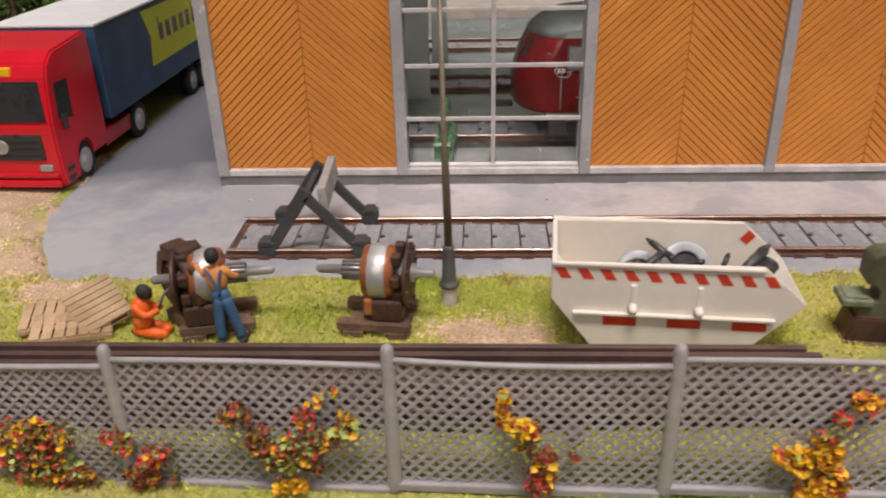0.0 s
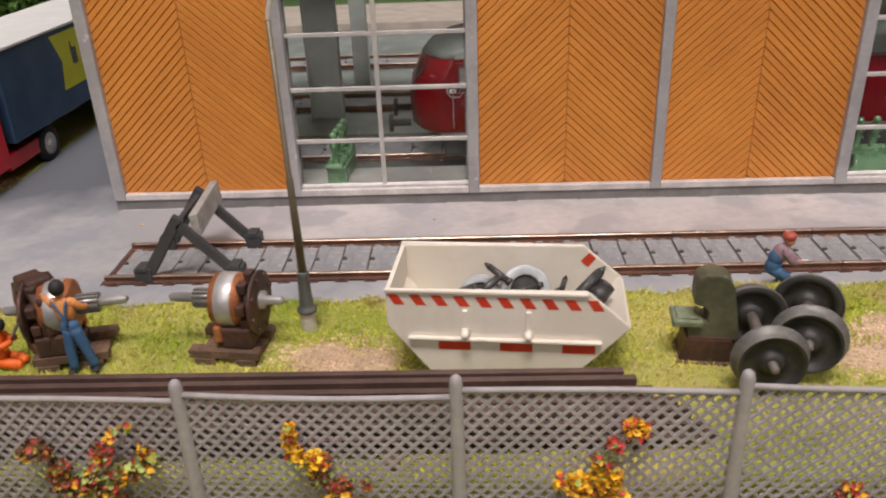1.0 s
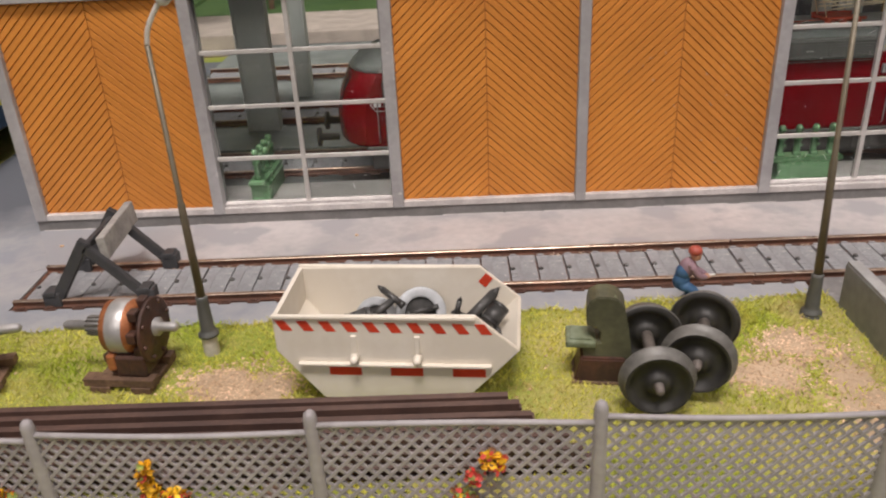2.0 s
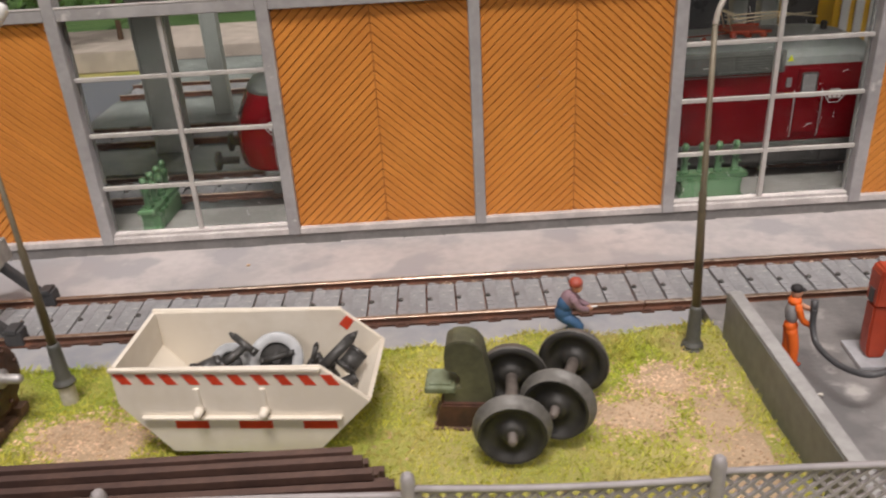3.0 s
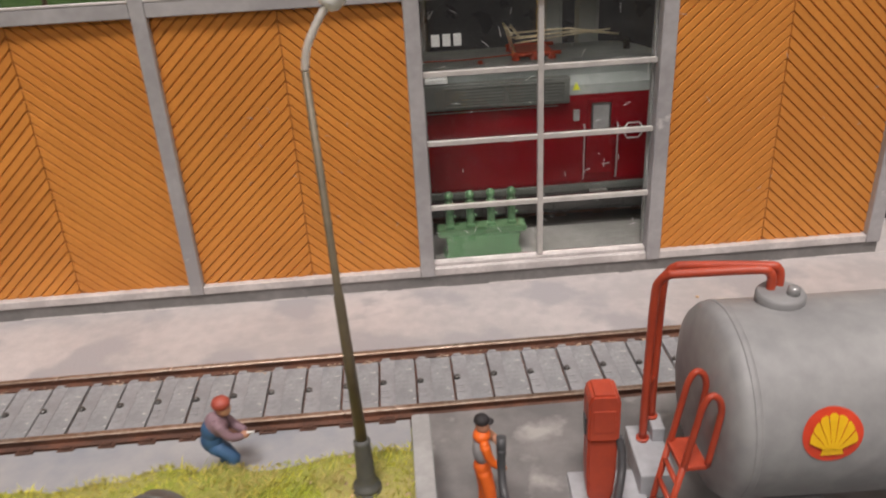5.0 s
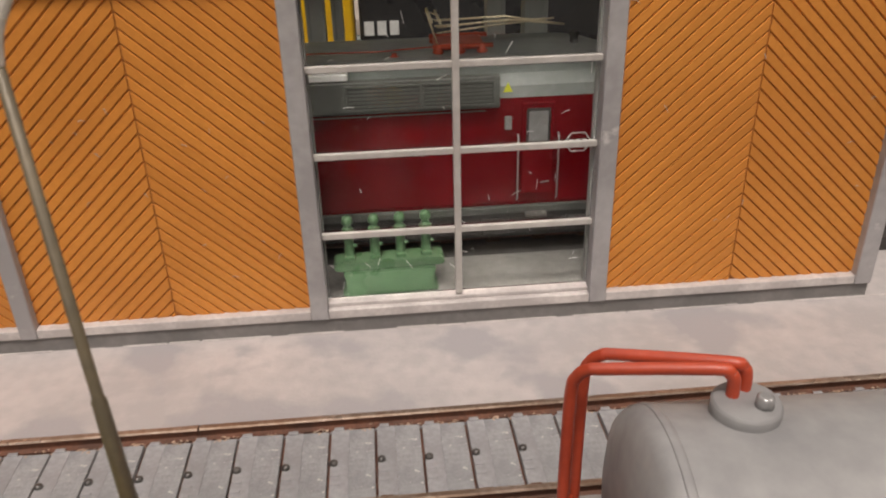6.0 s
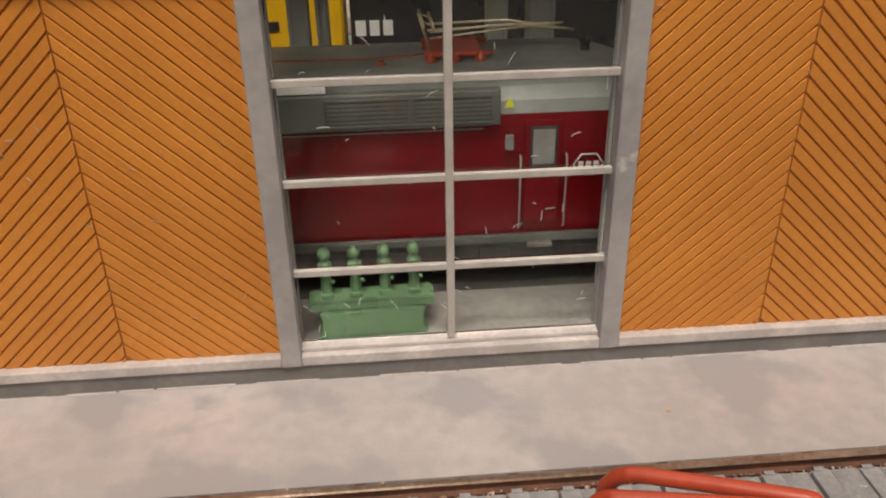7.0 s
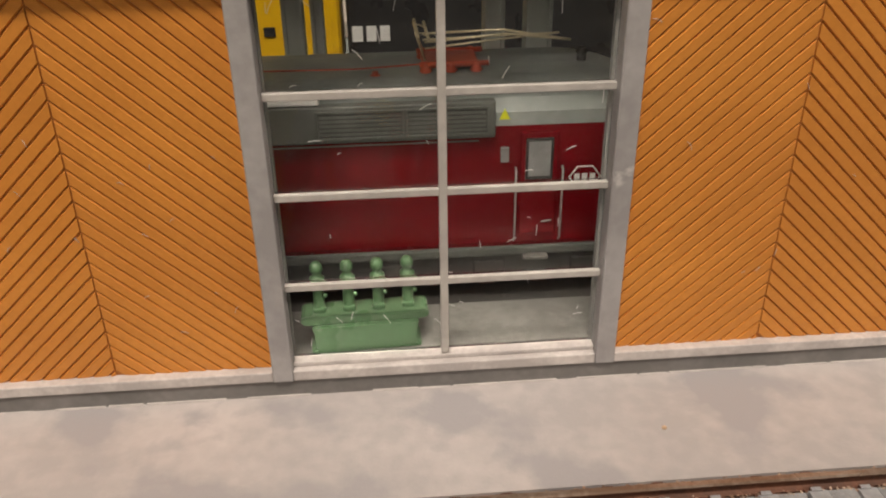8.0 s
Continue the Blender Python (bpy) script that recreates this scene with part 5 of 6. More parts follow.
climber(69.0, 5, [(0.0, 4.2, 2.2, 2.0, 60, R_), (-2.0, 1.6, 2.0, 1.2, 50, (3, 3, 2, 2)), (2.0, 1.4, 1.8, 1.2, 40, N_)], (2, 3, 2, 2), 17, "low plant with red and green leaves at the fence foot")


# ---- turf fibres, gravel ----
SAND = [(-116, 208, 24, 26), (-128, 190, 24, 24), (3, 149, 11, 9), (-3, 152, 9, 6), (93, 147, 10, 7), (-98, 182, 16, 12), (106, 133, 7, 26), (-88, 168, 9, 6), (100, 156, 8, 6)]


def sandiness(x, y):
    s = 0.0
    for cx, cy, rx, ry in SAND:
        s = max(s, 1.25 - math.hypot((x - cx) / rx, (y - cy) / ry))
    return s + 0.45 * noise.noise(Vector((x / 6, y / 6, 12)))


def sand_patch(cx, cy, rx, ry, i):
    """A thin uneven spread of sand that follows the ground."""
    bm = B()
    rings = []
    for f in (0.0, 0.35, 0.7, 1.0):
        ring = []
        for k in range(36):
            a = 2 * math.pi * k / 36
            g = f * (0.8 + 0.28 * noise.noise(Vector((2.2 * math.cos(a), 2.2 * math.sin(a), i * 3.1))) + 0.16 * noise.noise(Vector((6 * math.cos(a), 6 * math.sin(a), i))))
            x, y = cx + rx * g * math.cos(a), cy + ry * g * math.sin(a)
            ring.append(bm.verts.new((x, y, ground_height(x, y) + (0.14 if f < 1 else -0.1))))
        rings.append(ring)
    for p, q in zip(rings[1:], rings[2:]):
        for k in range(36):
            bm.faces.new((p[k], p[(k + 1) % 36], q[(k + 1) % 36], q[k])).smooth = True
    bm.faces.new(rings[1])
    for v in rings[0]:
        bm.verts.remove(v)
    tagged(part("sand_patch", bm, M_SAND), "thin spread of pale tan sand on the turf", "sand", kind="structure")


for i, q in enumerate(SAND):
    sand_patch(*q, i)


def bare(x, y):
    """Where paving or a base lies."""
    return ground_height(x, y) < 0.25


random.seed(21)
verts, faces = [], []
for i in range(105000):
    x, y = random.uniform(-112, 114), random.uniform(97, 175)
    if bare(x, y) or sandiness(x, y) > random.uniform(0.2, 0.85):
        continue
    tall = 0.45 + 0.5 * max(0, noise.noise(Vector((x / 10, y / 10, 4))) + 0.35)
    z = ground_height(x, y) - 0.1
    a = random.uniform(0, 6.3)
    w = random.uniform(0.07, 0.13)
    h = random.uniform(0.35, 1.1) * (0.45 + 1.2 * tall * tall + 0.3 * tall)
    lx, ly = random.uniform(-0.9, 0.9) * h, random.uniform(-0.9, 0.9) * h
    n = len(verts)
    dx, dy = w * math.cos(a), w * math.sin(a)
    verts += [(x - dx, y - dy, z), (x + dx, y + dy, z), (x + lx * 0.4 + dx * 0.7, y + ly * 0.4 + dy * 0.7, z + h * 0.6), (x + lx, y + ly, z + h)]
    faces += [(n, n + 1, n + 2), (n, n + 2, n + 3)]
me = bpy.data.meshes.new("turf")
me.from_pydata([(a * MM, b * MM, c * MM) for a, b, c in verts], [], faces)
me.materials.append(M_GRASS)
tagged(new("turf", me), "short green and straw coloured turf fibres", "grass", kind="stuff")

verts, faces = [], []
OCTA = [(1, 0, 0), (-1, 0, 0), (0, 1, 0), (0, -1, 0), (0, 0, 1), (0, 0, -1)]
OCTF = [(0, 2, 4), (2, 1, 4), (1, 3, 4), (3, 0, 4), (2, 0, 5), (1, 2, 5), (3, 1, 5), (0, 3, 5)]
for i in range(30000):
    if i % 3 == 0:
        x, y = random.uniform(-170, -92), random.uniform(150, 250)
        want = 0.9
    elif i % 3 == 1:
        x, y = random.uniform(-112, 114), random.uniform(97, 175)
        want = sandiness(x, y)
    else:
        cx, cy, rx, ry = random.choice(SAND)
        x, y = random.gauss(cx, rx * 0.6), random.gauss(cy, ry * 0.6)
        want = sandiness(x, y) + 0.3
    if bare(x, y) or want < random.uniform(0.05, 0.8):
        continue
    z = ground_height(x, y)
    s = random.uniform(0.16, 0.5)
    n = len(verts)
    sx, sy, sz = (s * random.uniform(0.6, 1.3) for _ in range(3))
    ca, sa = math.cos(i), math.sin(i)
    verts += [(x + ca * u * sx - sa * v * sy, y + sa * u * sx + ca * v * sy, z + w * sz * 0.8) for u, v, w in OCTA]
    faces += [tuple(n + k for k in f) for f in OCTF]
me = bpy.data.meshes.new("gravel")
me.from_pydata([(a * MM, b * MM, c * MM) for a, b, c in verts], [], faces)
me.materials.append(M_GRAVEL)
tagged(new("gravel", me), "loose tan scatter gravel between the turf", "gravel", kind="stuff")

# straw coloured scatter caught along the far rail
random.seed(23)
verts, faces = [], []
for i in range(2600):
    k = random.randrange(0, 52)
    x = -57 + 2.2 + k * 6.36 + random.gauss(3.1, 1.0)
    y = 201.0 + random.choice((1.25, 1.25, 1.25, -1.35)) + random.gauss(0, 0.28)
    if random.random() > 0.35 + 0.65 * (x > 60):
        continue
    s = random.uniform(0.08, 0.22)
    n = len(verts)
    ca, sa = math.cos(i), math.sin(i)
    verts += [(x + ca * u * s * 1.5 - sa * v * s, y + sa * u * s * 1.5 + ca * v * s, 0.75 + w * s * 0.8 + random.uniform(0, 0.15)) for u, v, w in OCTA]
    faces += [tuple(n + q for q in f) for f in OCTF]
me = bpy.data.meshes.new("scatter")
me.from_pydata([(a * MM, b * MM, c * MM) for a, b, c in verts], [], faces)
me.materials.append(M_DEBRIS)
tagged(new("scatter", me), "straw coloured scatter caught along the rusty rail", "gravel", kind="stuff")

random.seed(5)
for x, y, z in ((15.1, 214.6, 0.8), (-60, 215, 0.75), (140.5, 137.5, 2.1), (126, 132, 2.1), (157.5, 147.0, 2.1), (163.5, 146.2, 2.1), (125.0, 150.5, 2.1), (134.5, 143, 2.1), (172, 213, 0.75)):
    bm = B()
    ball(bm, (0, 0, 0), random.uniform(0.4, 0.7), random.uniform(0.3, 0.5), 0.3, 6)
    ob = part("pebble", bm, M_GRAVEL if y > 200 else M_SOCKET)
    ob.location = (x * MM, y * MM, z * MM)
    tagged(ob, "tiny stray pebble on the paving", "pebble", group="stray pebbles")


# ---- green engine blocks in the hall ----
def engine_block(at, rz, label):
    t = thing("engine_block", label, "engine", at, rz, group="engine blocks")
    bm = B()
    prism(bm, [(-8.2, 0), (8.2, 0), (8.2, 0.5), (7.5, 0.9), (7.5, 3.4), (7.8, 4.0), (7.8, 4.7), (-7.8, 4.7), (-7.8, 4.0), (-7.5, 3.4), (-7.5, 0.9), (-8.2, 0.5)], lambda u, v, w: (u, -2.5 + w, v), 5.0, bevel=0.25)
    part("crankcase", bm, M_ENGINE, t)
    bm = B()
    prism(bm, [(-9.3, 4.9), (-8.8, 4.6), (8.8, 4.6), (9.3, 4.9), (9.4, 5.5), (9.0, 6.0), (-9.0, 6.0), (-9.4, 5.5)], lambda u, v, w: (u, -2.0 + w, v), 4.4, bevel=0.2)
    part("flange", bm, M_ENGINE, t)
    for k in range(4):
        x = -6.6 + k * 4.35
        bm = B()
        lathe(bm, (x, 0.3, 6.0), (0, 0, 1), [(0, 1.0), (0.4, 0.85), (3.6, 0.8), (3.8, 1.05), (5.4, 1.1), (5.7, 0.8), (6.1, 0.62), (6.4, 0.7), (6.6, 0.95), (7.4, 0.9), (7.9, 0.55), (8.0, 0.2)], 18)
        part("cylinder", bm, M_ENGINE, t)
        bm = B()
        ball(bm, (x + 1.0, -0.2, 10.6), 0.4)
        ball(bm, (x + 1.0, -0.2, 8.6), 0.35)
        box(bm, x - 0.9, -0.9, 6.0, x + 0.9, 0.2, 6.8, 0.2)
        part("fitting", bm, M_ENGINE, t)


engine_block((131.6, 231.6, 5.2), 2, "green painted four-cylinder engine block standing on the hall floor")
engine_block((-10.6, 236.4, 5.2), 86, "green painted engine block seen end on beside the window")


# ---- locomotives ----
def red_loco():
    t = thing("locomotive", "dark red electric locomotive with a grey roof in the workshop hall", "locomotive", (-0.2, 242.4, 5.4))
    x0, x1, W = 7.5, 186.0, 34.0
    # body side profile, rounded in plan at both ends
    def outline(z, inset):
        e = inset
        pts = []
        for cx, s in ((x1, 1), (x0, -1)):
            for k in range(9):
                a = -math.pi / 2 + math.pi * k / 8
                if s < 0:
                    a += math.pi
                r = 9.0
                px = cx - s * r - s * e + r * math.cos(a)
                py = W / 2 + (W / 2 - 1.0) * math.sin(a)
                pts.append((px, py))
        return pts
    def hull(levels, mi_of):
        bm = B()
        rings = []
        for z, inset, narrow in levels:
            ring = []
            for px, py in outline(z, inset):
                ring.append(bm.verts.new((px, W / 2 + (py - W / 2) * narrow, z)))
            rings.append(ring)
        n = len(rings[0])
        for q, (a, b) in enumerate(zip(rings, rings[1:])):
            for k in range(n):
                f = bm.faces.new((a[k], a[(k + 1) % n], b[(k + 1) % n], b[k]))
                f.material_index = mi_of(q)
                f.smooth = k not in (8, 17)
        bm.faces.new(rings[0][::-1])
        bm.faces.new(rings[-1]).material_index = mi_of(len(rings) - 2)
        return bm
    part("body", hull([(8.6, 1.0, 0.985), (9.4, 0.3, 1.0), (16, 0.0, 1.0), (22, 1.2, 1.0), (28.8, 4.4, 0.99)], lambda q: 0), [M_LOCORED], t, "glossy dark red body")
    part("roof", hull([(28.82, 4.4, 0.985), (30.8, 6.2, 0.96), (32.6, 9.0, 0.86), (33.8, 12.0, 0.68), (34.2, 15, 0.4)], lambda q: 0), [M_LOCOGREY], t, "grey roof")
    bm = B()
    box(bm, x0 + 9, 0.6, 7.0, x1 - 9, W - 0.6, 8.6, 0.3)
    part("sole_bar", bm, M_GRILLE, t, "dusty brown-grey sole bar")
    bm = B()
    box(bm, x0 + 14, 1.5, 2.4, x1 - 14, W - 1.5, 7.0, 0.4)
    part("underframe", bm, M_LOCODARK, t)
    for bx in (x0 + 34, x1 - 34):
        bm = B()
        box(bm, bx - 24, 2.2, 1.4, bx + 24, 5.2, 6.6, 0.5)
        box(bm, bx - 24, W - 5.2, 1.4, bx + 24, W - 2.2, 6.6, 0.5)
        for s in (-16, 0, 16):
            box(bm, bx + s - 2.6, 1.2, 2.4, bx + s + 2.6, 2.6, 6.0, 0.3)
        bogie = part("bogie", bm, M_LOCODARK, t)
        for s in (-16, 0, 16):
            for y in (9.0, 25.2):
                bm = B()
                lathe(bm, (bx + s, y, 4.6), (0, 1, 0), [(-1.2, 5.0), (-1.0, 6.2), (-0.4, 6.2), (-0.3, 5.4), (1.2, 5.2), (1.25, 4.4), (0.7, 4.2), (0.8, 1.2)], 28)
                part("wheel", bm, M_TREAD, bogie)
    bm = B()
    box(bm, 40, -0.35, 27.6, 152.4, 1.6, 33.2, 0.25)
    grille = part("roof_grille", bm, M_GRILLE, t, "grey roof edge with long air grilles")
    for a, b in ((56, 78), (79.6, 101), (126.6, 138.4), (139.6, 151.0)):
        for k in range(5):
            bm = B()
            box(bm, a, -0.47, 28.8 + k * 0.66, b, -0.36, 29.2 + k * 0.66)
            part("slat", bm, M_GRILLE, grille)
        bm = B()
        for z in (28.2, 32.2):
            box(bm, a - 0.5, -0.62, z, b + 0.5, -0.3, z + 0.35, 0.05)
        for x in (a - 0.5, b + 0.15):
            box(bm, x, -0.6, 28.5, x + 0.35, -0.3, 32.3, 0.05)
        part("grille_frame", bm, M_GRILLE, grille)
        bm = B()
        box(bm, a - 0.1, -0.42, 28.5, b + 0.1, -0.34, 32.3)
        part("grille_opening", bm, M_VENT, grille)
    bm = B()
    box(bm, 112.0, -0.2, 33.4, 126.8, 3.4, 34.6, 0.2)
    part("roof_hatch", bm, M_WHITE, t, "white roof hatch")
    # white band, door, window, handrails, steps
    for dx in (159.2, 24.0):
        bm = B()
        box(bm, dx - 2.9, -0.12, 11.2, dx + 2.9, 0.3, 28.2, 0.2)
        door = part("door", bm, M_LOCORED, t)
        bm = B()
        box(bm, dx - 2.1, -0.3, 20.6, dx + 2.1, -0.1, 27.2, 0.25)
        part("window_frame", bm, M_LOCODARK, door)
        bm = B()
        box(bm, dx - 1.7, -0.36, 21.1, dx + 1.7, -0.28, 26.7, 0.02)
        part("window", bm, M_SILVER, door)
        bm = B()
        rod(bm, (dx + 0.6, -0.4, 13.4), (dx + 2.2, -0.4, 13.6), 0.14, None, 6)
        part("handle", bm, M_STEEL, door)
        for s in (-3.6, 3.6):
            bm = B()
            tube(bm, [(dx + s, -0.1, 22.6), (dx + s, -0.75, 22.2), (dx + s, -0.75, 10.6), (dx + s, -0.1, 10.2)], 0.17, 8)
            part("handrail", bm, M_STEEL, t)
        bm = B()
        box(bm, dx - 2.0, -0.8, 6.8, dx + 2.0, 0.6, 7.4, 0.1)
        part("step", bm, M_TREAD, t)
    bm = B()
    box(bm, 153.2, -0.5, 23.6, 154.5, 0.2, 26.0, 0.15)
    part("lamp_box", bm, M_SILVER, t)
    bm = B()
    prism(bm, [(153.0, 30.2), (154.6, 30.2), (153.8, 31.9)], lambda u, v, w: (u, 0.1 + w, v), 0.1)
    part("warning_sign", bm, M_LIME, t, "small yellow triangle")
    for ex in (166.4, 21.0):
        bm = B()
        out = [(2.4 * math.cos(math.pi / 3 * k), 1.95 * math.sin(math.pi / 3 * k)) for k in range(6)]
        for p, q in zip(out, out[1:] + out[:1]):
            rod(bm, (ex + p[0], -0.05, 20.6 + p[1]), (ex + q[0], -0.05, 20.6 + q[1]), 0.12, None, 6)
        for k in (-1.2, 0, 1.2):
            box(bm, ex + k - 0.4, -0.12, 20.0, ex + k + 0.4, 0.05, 21.1)
        part("emblem", bm, M_WHITE, t, "pale hexagon emblem with bars")
    bm = B()
    box(bm, 30, -0.03, 27.0, 150, 0.05, 27.2)
    part("trim_line", bm, M_TREAD, t)
    for k in range(2):
        bm = B()
        lathe(bm, (x0 + 0.5, 9 + 16 * k, 9.5), (-1, 0, 0), [(0, 1.0), (5, 1.0), (5.1, 2.6), (6, 2.7), (6.2, 2.0)], 16)
        part("buffer", bm, M_LOCODARK, t)
    # cab windscreen at the rounded end
    bm = B()
    prism(bm, [(6.0, 0), (28.0, 0), (26.0, 7.0), (8.0, 7.0)], lambda u, v, w: (x0 + 3.0 + v * 0.62 + w, u, 23.2 + v), 0.5)
    part("windscreen", bm, M_DARKGLASS, t)
    # pantograph on the roof
    bm = B()
    box(bm, 142.5, 13, 34.6, 151.5, 21, 35.6, 0.3)
    for x in (143, 147, 151):
        for y in (12.6, 21.4):
            lathe(bm, (x, y, 33.0), (0, 0, 1), [(0, 0.7), (0.5, 1.1), (1.0, 0.7), (1.5, 1.1), (2.2, 0.6), (2.9, 0.5)], 10)
    rod(bm, (142, 12.6, 35.4), (153, 12.6, 35.4), 0.45, None, 8)
    rod(bm, (142, 21.4, 35.4), (153, 21.4, 35.4), 0.45, None, 8)
    part("pantograph_base", bm, M_RED, t, "red pantograph base with insulators")
    bm = B()
    for y in (14, 20):
        tube(bm, [(143, y, 35.6), (141.5, y, 40.4), (143.5, y, 39.6)], 0.2, 6)
        tube(bm, [(143, y, 38.6), (156, (y + 17) / 2, 39.2), (167, 17, 37.6)], 0.22, 6)
        tube(bm, [(143, y, 37.6), (153, (y + 17) / 2, 38.2), (165, 17, 38.8)], 0.18, 6)
    for x, z in ((143.4, 39.8), (141.8, 40.2)):
        rod(bm, (x, 11, z), (x, 23, z), 0.28, None, 8)
    part("pantograph", bm, M_BRASS, t, "folded brass pantograph arms")
    bm = B()
    tube(bm, [(60, 15, 34.7), (112, 14, 34.9), (132, 14, 34.7), (143, 14, 35.2)], 0.16, 6)
    lathe(bm, (135, 12, 33.8), (0, 0, 1), [(0, 0.9), (0.4, 0.9), (0.5, 0.5), (1.0, 0.5)], 12)
    part("roof_cable", bm, M_RED, t)
    bm = B()
    lathe(bm, (169, 17, 33.0), (0, 0, 1), [(0, 1.4), (1.0, 1.4), (1.2, 0.8), (2.4, 0.8), (2.6, 1.1), (3.4, 0.6)], 12)
    part("roof_horn", bm, M_LOCODARK, t)


red_loco()


def far_vehicle(name, label, x0, x1, y, h, material, windows, bars):
    t = thing(name, label, "rail vehicle", ((x0 + x1) / 2, y, 4.8))
    L = (x1 - x0) / 2
    bm = B()
    box(bm, -L, 0, 5.0, L, 30, h, 2.4)
    part("body", bm, material, t)
    bm = B()
    box(bm, -L + 4, 2, 1.0, L - 4, 28, 5.2, 0.5)
    part("underframe", bm, M_LOCODARK, t)
    for a, b, z0, z1, m in windows:
        bm = B()
        box(bm, a, -0.3, z0, b, 0.2, z1, 0.1)
        part("window" if m is M_DARKGLASS else "panel", bm, m, t)
    for a, b, z0, z1 in bars:
        bm = B()
        box(bm, a, -0.3, z0, b, 0.1, z1)
        part("lettering_bar", bm, M_WHITE, t)


far_vehicle("yellow_railcar", "bright yellow rail vehicle with rounded front behind the hall", 70, 125.8, 344, 52, M_YELLOW, [(8, 11, 21, 23.5, M_DARKGLASS)], [])
far_vehicle("black_locomotive", "black locomotive with white lettering bars behind the hall", 127.4, 240, 346, 54, M_BLACK, [(-20, -12, 34, 42, M_DARKGLASS), (2, 10, 34, 42, M_DARKGLASS)], [(-55.0, -52.2, 18.6, 22.6), (-51.2, -48.6, 18.6, 22.6), (-47.6, -45.0, 18.6, 22.6)])
t = thing("yellow_hut", "small yellow and white hut at the far track", "hut", (212, 330, 3.0))
bm = B()
box(bm, -9, -6, 0, 9, 6, 46, 0.3)
part("body", bm, M_YELLOW, t)
for x in (-5, 0, 5):
    bm = B()
    box(bm, x - 1.5, -6.4, 8, x + 1.5, -5.9, 44, 0.1)
    part("panel", bm, M_WHITE, t)

slab("platform", [(-300, 440), (330, 440), (330, 500), (-300, 500)], -1.4, 9.0, M_PLATFORM, "pinkish far platform beyond the tracks", "platform", bevel=0.4)
bm = B()
for i in range(14):
    for j in range(3):
        x, y = -875 + i * 125, 520 + j * 90
        box(bm, x, y, -2, x + 125, y + 90, 6 + 7 * j + 3 * noise.noise(Vector((i, j, 0.5))), 3)
tagged(part("grass_bank", bm, M_FARGRASS), "dark green grass bank at the back of the layout", "grass bank", kind="structure")


